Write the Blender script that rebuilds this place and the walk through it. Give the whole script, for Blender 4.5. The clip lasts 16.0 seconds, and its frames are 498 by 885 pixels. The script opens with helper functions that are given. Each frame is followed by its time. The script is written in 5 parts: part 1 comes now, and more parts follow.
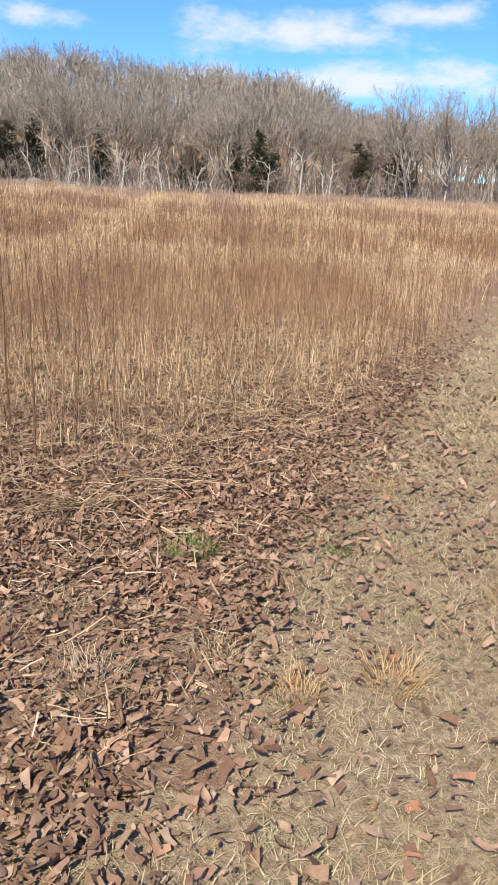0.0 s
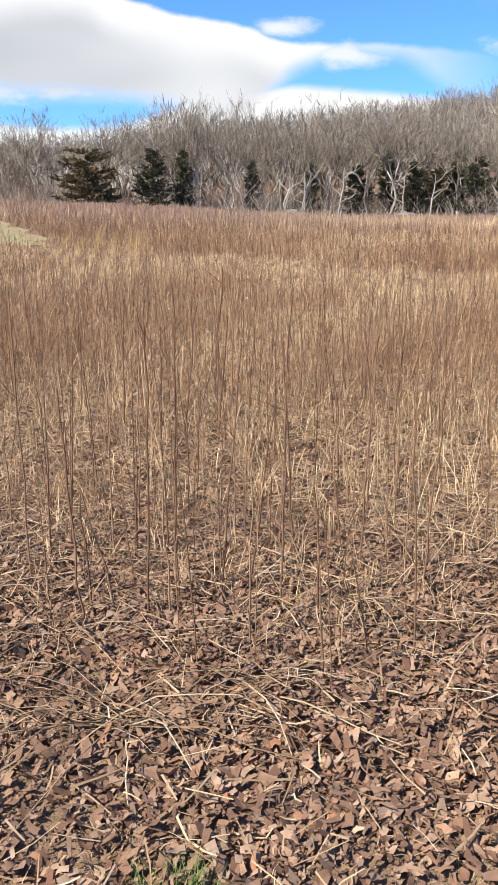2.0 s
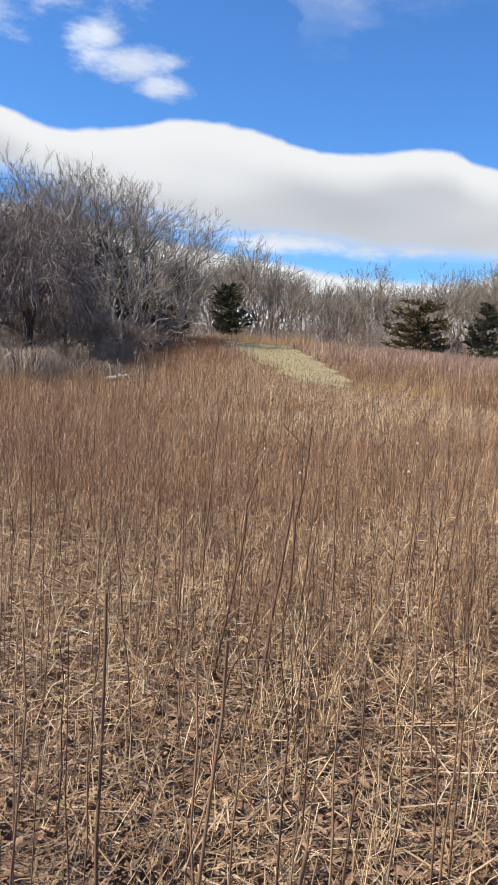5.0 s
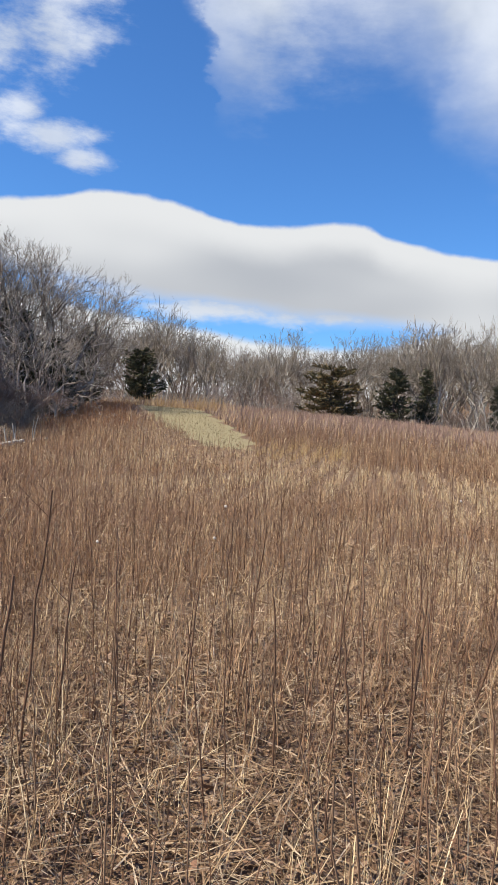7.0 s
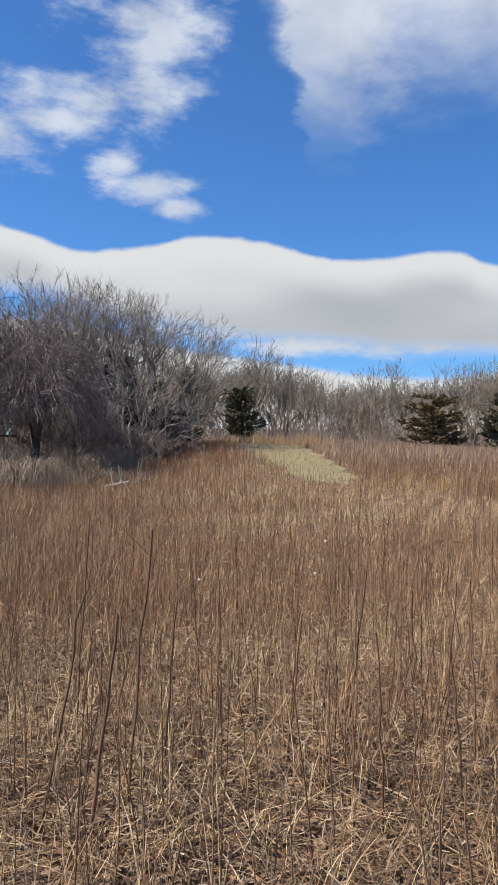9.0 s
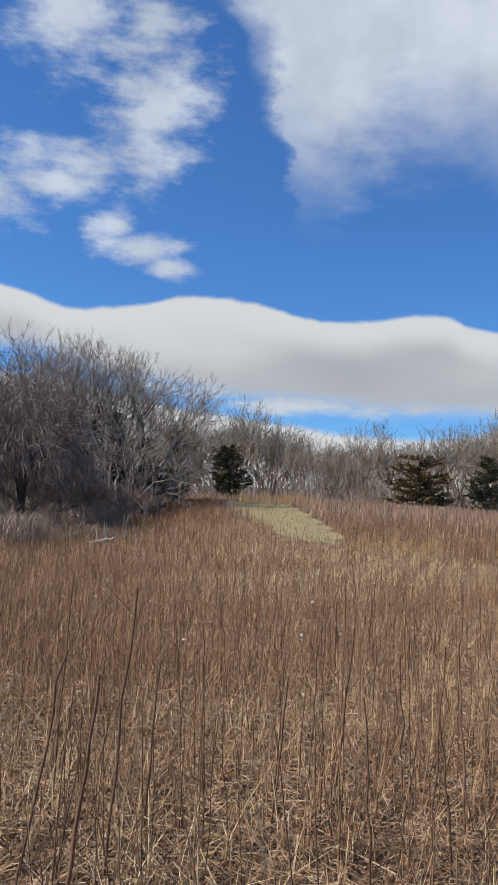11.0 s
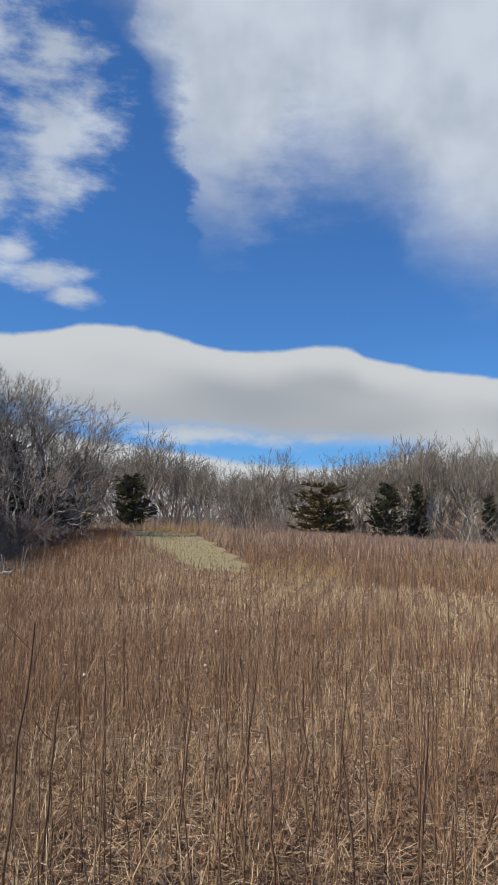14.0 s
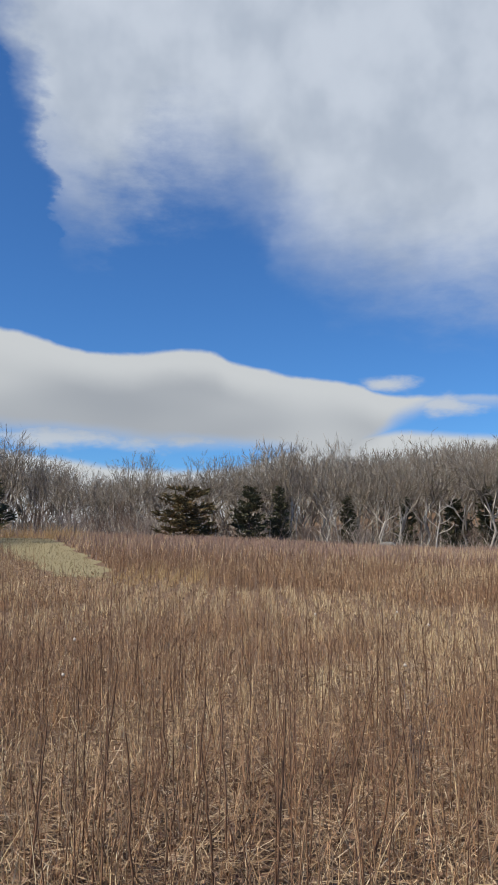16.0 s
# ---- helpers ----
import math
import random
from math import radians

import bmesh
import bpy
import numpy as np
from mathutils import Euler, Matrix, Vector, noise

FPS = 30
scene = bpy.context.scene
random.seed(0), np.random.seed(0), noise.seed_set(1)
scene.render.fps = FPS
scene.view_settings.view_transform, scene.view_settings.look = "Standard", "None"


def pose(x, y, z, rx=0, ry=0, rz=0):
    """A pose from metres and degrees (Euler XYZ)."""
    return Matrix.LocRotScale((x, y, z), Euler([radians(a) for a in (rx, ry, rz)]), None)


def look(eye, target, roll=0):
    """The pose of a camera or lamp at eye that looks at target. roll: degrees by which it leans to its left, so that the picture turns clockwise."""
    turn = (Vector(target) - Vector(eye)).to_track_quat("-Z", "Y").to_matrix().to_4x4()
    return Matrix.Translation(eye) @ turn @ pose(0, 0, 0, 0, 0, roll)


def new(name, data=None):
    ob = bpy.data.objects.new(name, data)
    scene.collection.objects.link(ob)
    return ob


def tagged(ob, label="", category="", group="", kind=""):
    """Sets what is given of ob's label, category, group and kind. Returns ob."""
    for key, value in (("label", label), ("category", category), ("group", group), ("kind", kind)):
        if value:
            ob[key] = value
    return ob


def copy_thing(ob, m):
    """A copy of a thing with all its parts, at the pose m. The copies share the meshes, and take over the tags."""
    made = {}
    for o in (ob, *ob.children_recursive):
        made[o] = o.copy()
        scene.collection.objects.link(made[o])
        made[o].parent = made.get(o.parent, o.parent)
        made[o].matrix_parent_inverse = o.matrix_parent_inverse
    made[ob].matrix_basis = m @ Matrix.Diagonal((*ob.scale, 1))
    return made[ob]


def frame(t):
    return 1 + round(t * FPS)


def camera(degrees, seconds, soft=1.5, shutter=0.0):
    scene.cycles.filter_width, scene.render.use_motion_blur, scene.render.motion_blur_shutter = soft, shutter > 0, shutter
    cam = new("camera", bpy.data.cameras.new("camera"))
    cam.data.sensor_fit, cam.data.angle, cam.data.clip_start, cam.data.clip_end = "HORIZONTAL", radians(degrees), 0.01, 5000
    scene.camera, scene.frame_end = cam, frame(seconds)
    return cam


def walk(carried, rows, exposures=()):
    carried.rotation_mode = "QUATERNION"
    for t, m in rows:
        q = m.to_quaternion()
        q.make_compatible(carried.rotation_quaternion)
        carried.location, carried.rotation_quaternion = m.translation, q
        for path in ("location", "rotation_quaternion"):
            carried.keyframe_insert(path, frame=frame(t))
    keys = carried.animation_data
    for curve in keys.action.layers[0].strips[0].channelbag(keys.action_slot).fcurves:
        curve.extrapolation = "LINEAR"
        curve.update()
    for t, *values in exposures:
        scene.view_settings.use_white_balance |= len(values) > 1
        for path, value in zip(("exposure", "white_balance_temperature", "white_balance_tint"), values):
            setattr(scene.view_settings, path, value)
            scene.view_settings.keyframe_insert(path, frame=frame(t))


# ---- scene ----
EYE = 1.55
PATH = [  # seconds, x, y, heading to the left of +y, pitch, roll
    (0.0, -3.95, -3.69, -41.87, -17.50, 2.82),
    (0.5, -3.52, -3.35, -26.65, -17.70, 3.03),
    (1.0, -3.09, -3.13, -13.85, -16.65, 0.48),
    (1.5, -2.58, -2.89, -8.64, -16.67, 0.40),
    (2.0, -2.05, -2.62, -8.16, -15.86, -0.12),
    (2.5, -1.51, -2.36, -5.49, -15.36, -0.18),
    (3.0, -1.15, -2.06, -1.78, -14.35, 2.84),
    (3.2, -1.06, -1.92, 4.31, -12.21, 1.62),
    (5.3, -0.62, -0.42, 15.49, -4.87, 4.16),
    (5.5, -0.55, -0.27, 12.31, -3.86, 5.35),
    (6.0, -0.27, -0.09, 8.62, -3.39, 4.43),
    (6.5, -0.01, -0.00, 9.11, -2.32, 4.62),
    (7.0, -0.03, -0.01, 10.15, -1.11, 3.60),
    (7.5, -0.01, 0.00, 14.43, -0.85, 2.89),
    (8.0, 0.01, 0.01, 16.89, -0.51, 2.99),
    (8.5, 0.01, 0.00, 17.81, -0.37, 2.06),
    (9.0, -0.00, -0.01, 17.69, 1.18, 1.37),
    (11.5, -0.01, -0.00, 16.74, 6.24, 2.38),
    (12.0, -0.01, -0.00, 16.53, 6.91, 2.25),
    (12.5, -0.01, -0.00, 15.68, 7.00, 2.22),
    (13.0, -0.01, 0.00, 13.74, 7.05, 1.94),
    (13.5, -0.00, -0.00, 11.53, 7.59, 1.48),
    (14.0, 0.00, 0.00, 9.87, 7.79, 1.21),
    (14.5, 0.01, 0.00, 8.38, 8.07, 0.79),
    (15.0, 0.02, 0.00, 5.93, 8.09, 0.47),
    (15.5, 0.02, 0.00, 3.29, 8.13, 0.33),
    (16.0, 0.02, 0.00, -0.17, 8.14, -0.05),
]


def view(x, y, yaw, pitch, roll):
    a, p = radians(yaw), radians(pitch)
    way = Vector((-math.sin(a) * math.cos(p), math.cos(a) * math.cos(p), math.sin(p)))
    eye = Vector((x, y, EYE))
    return look(eye, eye + way, roll)


cam = camera(35.5, 16.0, soft=1.0)
walk(cam, [(t, view(*row)) for t, *row in PATH],
     exposures=[(0.0, 0.30, 6500, 10), (1.5, 0.43, 6500, 10), (3.0, 0.36, 6500, 10), (5.5, 0.16, 6450, 9.5), (9.0, -0.05, 6450, 9), (12.0, -0.27, 6350, 8.2), (16.0, -0.37, 6300, 7.8)])

# ---- sky and sun ----
SUN_AZ, SUN_EL = 118.0, 47.0          # degrees to the left of +y, above the horizon
world = bpy.data.worlds.new("sky")
scene.world = world
world.use_nodes = True
wn = world.node_tree
wn.nodes.clear()
sky = wn.nodes.new("ShaderNodeTexSky")
sky.sky_type = "NISHITA"
sky.sun_disc = False
sky.sun_elevation = radians(SUN_EL)
sky.sun_rotation = radians(-SUN_AZ)
sky.air_density, sky.dust_density, sky.ozone_density, sky.altitude = 1.0, 0.1, 6.0, 0
bg = wn.nodes.new("ShaderNodeBackground")
bg.inputs["Strength"].default_value = 0.126
out = wn.nodes.new("ShaderNodeOutputWorld")
deep = wn.nodes.new("ShaderNodeMix")
deep.data_type, deep.blend_type = "RGBA", "MULTIPLY"
deep.inputs[0].default_value, deep.inputs[7].default_value = 1.0, (0.60, 0.94, 1.27, 1)
wn.links.new(sky.outputs[0], deep.inputs[6])
wn.links.new(deep.outputs[2], bg.inputs[0])
wn.links.new(bg.outputs[0], out.inputs[0])

sun = new("sun", bpy.data.lights.new("sun", "SUN"))
sun.data.energy, sun.data.angle, sun.data.color = 7.1, radians(0.5), (1.0, 0.91, 0.76)
_a, _e = radians(SUN_AZ), radians(SUN_EL)
sun.matrix_world = look((0, 0, 0), (math.sin(_a) * math.cos(_e), -math.cos(_a) * math.cos(_e), -math.sin(_e)))

# ---- materials ----


def mat(name, rough=0.85):
    m = bpy.data.materials.new(name)
    m.use_nodes = True
    b = m.node_tree.nodes["Principled BSDF"]
    b.inputs["Roughness"].default_value = rough
    b.inputs["Specular IOR Level"].default_value = 0.25
    return m, m.node_tree, b


def ramp(nt, source, stops):
    r = nt.nodes.new("ShaderNodeValToRGB")
    e = r.color_ramp.elements
    while len(e) < len(stops):
        e.new(0.5)
    for el, (pos, col) in zip(e, stops):
        el.position, el.color = pos, (*col, 1)
    nt.links.new(source, r.inputs[0])
    return r.outputs[0]


def noise_tex(nt, scale, detail=4.0, rough=0.6, vec=None, stretch=None):
    if vec is None:
        vec = nt.nodes.new("ShaderNodeNewGeometry").outputs["Position"]
    if stretch:
        mp = nt.nodes.new("ShaderNodeMapping")
        mp.inputs["Scale"].default_value = stretch
        nt.links.new(vec, mp.inputs[0])
        vec = mp.outputs[0]
    n = nt.nodes.new("ShaderNodeTexNoise")
    n.inputs["Scale"].default_value = scale
    n.inputs["Detail"].default_value = detail
    n.inputs["Roughness"].default_value = rough
    nt.links.new(vec, n.inputs["Vector"])
    return n.outputs["Fac"]


def island(nt):
    return nt.nodes.new("ShaderNodeNewGeometry").outputs["Random Per Island"]


def mix(nt, fac, a, b, mode="MIX"):
    m = nt.nodes.new("ShaderNodeMix")
    m.data_type, m.blend_type = "RGBA", mode
    for sock, v in ((m.inputs[0], fac), (m.inputs[6], a), (m.inputs[7], b)):
        if isinstance(v, (int, float)):
            sock.default_value = v
        elif isinstance(v, tuple):
            sock.default_value = (*v, 1)
        else:
            nt.links.new(v, sock)
    return m.outputs[2]


def sums(nt, op, a, b=None, c=None, clamp=False):
    m = nt.nodes.new("ShaderNodeMath")
    m.operation, m.use_clamp = op, clamp
    for sock, v in zip(m.inputs, (a, b, c)):
        if v is None:
            continue
        if isinstance(v, (int, float)):
            sock.default_value = v
        else:
            nt.links.new(v, sock)
    return m.outputs[0]


def smooth(nt, v, lo, hi):
    r = nt.nodes.new("ShaderNodeMapRange")
    r.interpolation_type = "SMOOTHSTEP"
    nt.links.new(v, r.inputs[0])
    r.inputs[1].default_value, r.inputs[2].default_value = lo, hi
    return r.outputs[0]


def bump(nt, b, height, strength=0.4, dist=0.02):
    n = nt.nodes.new("ShaderNodeBump")
    n.inputs["Strength"].default_value, n.inputs["Distance"].default_value = strength, dist
    nt.links.new(height, n.inputs["Height"])
    nt.links.new(n.outputs[0], b.inputs["Normal"])


def blade_mat(name, stops, tint=None, patch=0.35, through_light=0.15, stain=0.5):
    """Dry blades: a colour per blade, patches of another tint over metres, light that shines through."""
    m, nt, b = mat(name, 0.75)
    col = ramp(nt, island(nt), stops)
    if tint:
        fac = smooth(nt, noise_tex(nt, patch, 3.0), 0.42, 0.66)
        col = mix(nt, sums(nt, "MULTIPLY", fac, stain), col, tint)
        clump = smooth(nt, noise_tex(nt, patch * 7, 3.0), 0.40, 0.62)
        col = mix(nt, sums(nt, "MULTIPLY", clump, 0.45), col, tuple(0.62 * c for c in tint))
    grain = smooth(nt, noise_tex(nt, 60.0, 2.0), 0.25, 0.75)
    col = mix(nt, sums(nt, "MULTIPLY", grain, 0.25), col, (0.25, 0.2, 0.15), "MULTIPLY")
    nt.links.new(col, b.inputs["Base Color"])
    if through_light:
        tr = nt.nodes.new("ShaderNodeBsdfTranslucent")
        nt.links.new(col, tr.inputs[0])
        sh = nt.nodes.new("ShaderNodeMixShader")
        sh.inputs[0].default_value = through_light
        nt.links.new(b.outputs[0], sh.inputs[1])
        nt.links.new(tr.outputs[0], sh.inputs[2])
        nt.links.new(sh.outputs[0], nt.nodes["Material Output"].inputs[0])
    return m


STRAW = blade_mat("dry_straw", [(0.0, (0.22, 0.135, 0.068)), (0.2, (0.56, 0.385, 0.205)), (0.6, (0.80, 0.62, 0.36)), (0.9, (0.86, 0.72, 0.47)), (1.0, (0.36, 0.22, 0.12))],
                  (0.58, 0.375, 0.215), 0.22)
STALK = blade_mat("weed_stalk", [(0.0, (0.09, 0.047, 0.027)), (0.45, (0.23, 0.128, 0.068)), (0.8, (0.44, 0.285, 0.16)), (1.0, (0.14, 0.072, 0.04))],
                  (0.20, 0.105, 0.07), 0.3, 0.0)
THATCH = blade_mat("thatch", [(0.0, (0.24, 0.145, 0.08)), (0.45, (0.48, 0.335, 0.195)), (0.85, (0.62, 0.47, 0.30)), (1.0, (0.64, 0.52, 0.38))],
                   (0.24, 0.14, 0.08), 0.5)
MAUVE = blade_mat("reddish_brush", [(0.0, (0.17, 0.09, 0.05)), (0.5, (0.42, 0.25, 0.137)), (1.0, (0.64, 0.43, 0.255))],
                  (0.29, 0.152, 0.085), 0.15, 0.1)
# far version of the reddish weeds: distance haze put into a paler mauve
HAZED = blade_mat("hazed_brush", [(0.0, (0.25, 0.155, 0.115)), (0.5, (0.40, 0.27, 0.205)), (1.0, (0.54, 0.395, 0.305))],
                  (0.33, 0.205, 0.155), 0.08, 0.1)
RUST = blade_mat("rusty_grass", [(0.0, (0.24, 0.105, 0.05)), (0.5, (0.32, 0.155, 0.075)), (1.0, (0.42, 0.23, 0.12))], None, 0.2, 0.2)
CHAFF = blade_mat("chaff", [(0.0, (0.13, 0.07, 0.04)), (0.5, (0.24, 0.135, 0.075)), (0.8, (0.46, 0.30, 0.17)), (1.0, (0.72, 0.56, 0.36))], None, 0.3, 0.1)
GOLD = blade_mat("golden_grass", [(0.0, (0.42, 0.27, 0.12)), (0.5, (0.55, 0.37, 0.175)), (1.0, (0.63, 0.47, 0.26))], None, 0.2, 0.3)
TURF = blade_mat("mown_turf", [(0.0, (0.38, 0.27, 0.165)), (0.35, (0.56, 0.44, 0.29)), (0.7, (0.66, 0.54, 0.37)), (0.9, (0.46, 0.41, 0.23)), (1.0, (0.28, 0.30, 0.13))],
                 (0.36, 0.30, 0.165), 2.2, 0.15, 0.7)
STRIP_TURF = blade_mat("strip_turf", [(0.0, (0.22, 0.175, 0.09)), (0.6, (0.28, 0.225, 0.12)), (1.0, (0.35, 0.28, 0.155))], (0.25, 0.215, 0.105), 0.4)
DULL = blade_mat("dull_green_blades", [(0.0, (0.20, 0.22, 0.10)), (0.6, (0.32, 0.32, 0.17)), (1.0, (0.46, 0.40, 0.24))], None, 1, 0.15)
GREEN = blade_mat("green_blades", [(0.0, (0.10, 0.19, 0.04)), (0.6, (0.17, 0.27, 0.07)), (1.0, (0.30, 0.33, 0.12))], None, 1, 0.35)
LEAF = blade_mat("oak_leaf", [(0.0, (0.13, 0.07, 0.045)), (0.35, (0.24, 0.135, 0.083)), (0.65, (0.34, 0.215, 0.137)), (0.93, (0.45, 0.315, 0.215)), (1.0, (0.36, 0.155, 0.08))],
                 (0.24, 0.15, 0.105), 1.5, 0.15)


def leaf_piece_mat():
    m, nt, b = mat("oak_leaf_single", 0.7)
    col = ramp(nt, nt.nodes.new("ShaderNodeObjectInfo").outputs["Random"],
               [(0.0, (0.13, 0.07, 0.045)), (0.35, (0.24, 0.135, 0.083)), (0.65, (0.34, 0.215, 0.137)), (0.93, (0.45, 0.315, 0.215)), (1.0, (0.36, 0.155, 0.08))])
    g = smooth(nt, noise_tex(nt, 45.0, 3.0), 0.3, 0.7)
    nt.links.new(mix(nt, sums(nt, "MULTIPLY", g, 0.4), col, (0.12, 0.06, 0.04)), b.inputs["Base Color"])
    return m


LEAF_ONE = leaf_piece_mat()


def ground_mat():
    m, nt, b = mat("field_soil", 0.95)
    c1 = ramp(nt, noise_tex(nt, 9.0, 6.0, 0.7), [(0.3, (0.11, 0.066, 0.04)), (0.55, (0.23, 0.145, 0.088)), (0.75, (0.35, 0.24, 0.15))])
    c2 = ramp(nt, noise_tex(nt, 0.12, 3.0), [(0.35, (0.13, 0.075, 0.045)), (0.7, (0.20, 0.13, 0.08))])
    col = mix(nt, 0.4, c1, c2)
    nt.links.new(col, b.inputs["Base Color"])
    bump(nt, b, noise_tex(nt, 40.0, 5.0, 0.7), 0.8, 0.03)
    return m


def turf_mat(name, lo, mid, hi):
    m, nt, b = mat(name, 0.95)
    c1 = ramp(nt, noise_tex(nt, 30.0, 6.0, 0.75), [(0.3, lo), (0.5, mid), (0.72, hi)])
    g = smooth(nt, noise_tex(nt, 1.6, 4.0), 0.45, 0.7)
    col = mix(nt, sums(nt, "MULTIPLY", g, 0.35), c1, (0.26, 0.21, 0.11))
    nt.links.new(col, b.inputs["Base Color"])
    bump(nt, b, noise_tex(nt, 80.0, 4.0, 0.7), 0.9, 0.02)
    return m


SOIL = ground_mat()
TURF_BASE = turf_mat("turf_base", (0.11, 0.08, 0.05), (0.27, 0.20, 0.125), (0.46, 0.36, 0.24))
LITTER_BASE = turf_mat("litter_base", (0.12, 0.072, 0.046), (0.23, 0.145, 0.092), (0.35, 0.24, 0.16))
PATH_BASE = turf_mat("far_track", (0.20, 0.165, 0.09), (0.28, 0.23, 0.125), (0.36, 0.295, 0.165))


def bark_mat(name, lo, hi, pale=None):
    m, nt, b = mat(name, 0.9)
    col = ramp(nt, noise_tex(nt, 2.5, 5.0, 0.7, stretch=(1, 1, 0.3)), [(0.3, lo), (0.7, hi)])
    if pale:
        col = mix(nt, smooth(nt, noise_tex(nt, 0.7, 3.0), 0.48, 0.62), col, pale)
    rnd = nt.nodes.new("ShaderNodeObjectInfo").outputs["Random"]
    col = mix(nt, sums(nt, "MULTIPLY", rnd, 0.5), col, tuple(0.55 * c for c in lo))
    nt.links.new(col, b.inputs["Base Color"])
    bump(nt, b, noise_tex(nt, 14.0, 4.0, stretch=(1, 1, 0.2)), 0.7, 0.03)
    return m


BARK = bark_mat("grey_bark", (0.21, 0.18, 0.15), (0.45, 0.40, 0.335), (0.56, 0.51, 0.44))
TWIG = bark_mat("brown_twigs", (0.16, 0.125, 0.09), (0.28, 0.222, 0.165))
DARK_STEM = bark_mat("dark_stem", (0.13, 0.068, 0.038), (0.26, 0.15, 0.09))
TWIG_RED = bark_mat("reddish_twigs", (0.16, 0.11, 0.085), (0.28, 0.20, 0.155))
VINE = bark_mat("vine_tangle", (0.32, 0.255, 0.22), (0.46, 0.385, 0.335))
BRUSH = bark_mat("dry_brush", (0.19, 0.145, 0.11), (0.32, 0.26, 0.20))
def limb_mat(name, stops):
    m, nt, b = mat(name, 0.9)
    col = ramp(nt, island(nt), stops)
    grain = smooth(nt, noise_tex(nt, 1.1, 4.0), 0.35, 0.7)
    nt.links.new(mix(nt, sums(nt, "MULTIPLY", grain, 0.5), col, (0.12, 0.095, 0.075)), b.inputs["Base Color"])
    return m


WOODLAND = limb_mat("woodland_limbs", [(0.0, (0.13, 0.105, 0.08)), (0.45, (0.27, 0.225, 0.175)), (0.8, (0.37, 0.32, 0.26)), (1.0, (0.52, 0.475, 0.405))])
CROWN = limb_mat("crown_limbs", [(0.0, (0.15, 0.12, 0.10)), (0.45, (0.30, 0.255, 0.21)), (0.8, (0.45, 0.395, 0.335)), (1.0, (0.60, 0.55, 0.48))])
DRAPE = limb_mat("vine_drape", [(0.0, (0.10, 0.078, 0.07)), (0.6, (0.225, 0.178, 0.158)), (0.9, (0.36, 0.295, 0.26)), (1.0, (0.50, 0.43, 0.38))])
PALE = bark_mat("pale_dead_wood", (0.32, 0.29, 0.25), (0.54, 0.50, 0.44))
DARKBARK = bark_mat("dark_bark", (0.07, 0.055, 0.045), (0.14, 0.115, 0.10))


def needle_mat(name, stops):
    m, nt, b = mat(name, 0.7)
    col = ramp(nt, island(nt), stops)
    nt.links.new(col, b.inputs["Base Color"])
    return m


NEEDLE = needle_mat("cedar_needles", [(0.0, (0.04, 0.044, 0.024)), (0.6, (0.075, 0.077, 0.041)), (1.0, (0.14, 0.11, 0.06))])
NEEDLE_BROWN = needle_mat("bronzed_cedar_needles", [(0.0, (0.055, 0.055, 0.024)), (0.5, (0.11, 0.085, 0.038)), (1.0, (0.19, 0.125, 0.06))])


def rock_mat():
    m, nt, b = mat("granite", 0.9)
    col = ramp(nt, noise_tex(nt, 3.0, 6.0, 0.7), [(0.3, (0.09, 0.08, 0.07)), (0.55, (0.20, 0.182, 0.16)), (0.75, (0.34, 0.315, 0.28))])
    nt.links.new(col, b.inputs["Base Color"])
    bump(nt, b, noise_tex(nt, 8.0, 5.0), 0.6, 0.05)
    return m


ROCK = rock_mat()
POD = mat("seed_pod", 0.9)[0]
POD.node_tree.nodes["Principled BSDF"].inputs["Base Color"].default_value = (0.55, 0.47, 0.38, 1)

# ---- mesh helpers ----
rng = np.random.default_rng(11)


def mesh_np(name, V, faces):
    """A mesh from arrays: corners, and one or more arrays of faces."""
    V = np.ascontiguousarray(np.asarray(V, np.float32).reshape(-1, 3))
    me = bpy.data.meshes.new(name)
    faces = [np.asarray(f, np.int32) for f in faces if len(f)]
    me.vertices.add(len(V))
    me.vertices.foreach_set("co", V.ravel())
    loops = np.concatenate([f.ravel() for f in faces])
    sizes = np.concatenate([np.full(len(f), f.shape[1], np.int32) for f in faces])
    me.loops.add(len(loops))
    me.loops.foreach_set("vertex_index", loops)
    me.polygons.add(len(sizes))
    me.polygons.foreach_set("loop_start", np.concatenate([[0], np.cumsum(sizes)[:-1]]).astype(np.int32))
    me.update(calc_edges=True)
    return me


def part(name, me, material, parent=None, label=""):
    ob = new(name, me)
    me.materials.clear()
    me.materials.append(material)
    if parent:
        ob.parent = parent
    if label:
        ob["label"] = label
    return ob


class Batch:
    """Gathers arrays of corners and faces for one mesh."""

    def __init__(self):
        self.v, self.f, self.n = [], {}, 0

    def add(self, V, F):
        self.v.append(np.asarray(V, np.float32).reshape(-1, 3))
        F = np.asarray(F, np.int64)
        self.f.setdefault(F.shape[1], []).append(F + self.n)
        self.n += len(self.v[-1])

    def mesh(self, name):
        return mesh_np(name, np.concatenate(self.v), [np.concatenate(x) for x in self.f.values()])


def ribbons(P, side, width, taper=0.25):
    """Flat blades: P (n, m, 3) middle lines, side (n, 3) across, width (n,)."""
    n, m, _ = P.shape
    w = width[:, None] * np.linspace(1, taper, m)[None] / 2
    off = side[:, None] * w[..., None]
    V = np.stack([P - off, P + off], 2).reshape(n, m * 2, 3)
    k = np.arange(m - 1) * 2
    q = np.stack([k, k + 1, k + 3, k + 2], 1)
    F = (q[None] + (np.arange(n) * m * 2)[:, None, None]).reshape(-1, 4)
    return V, F


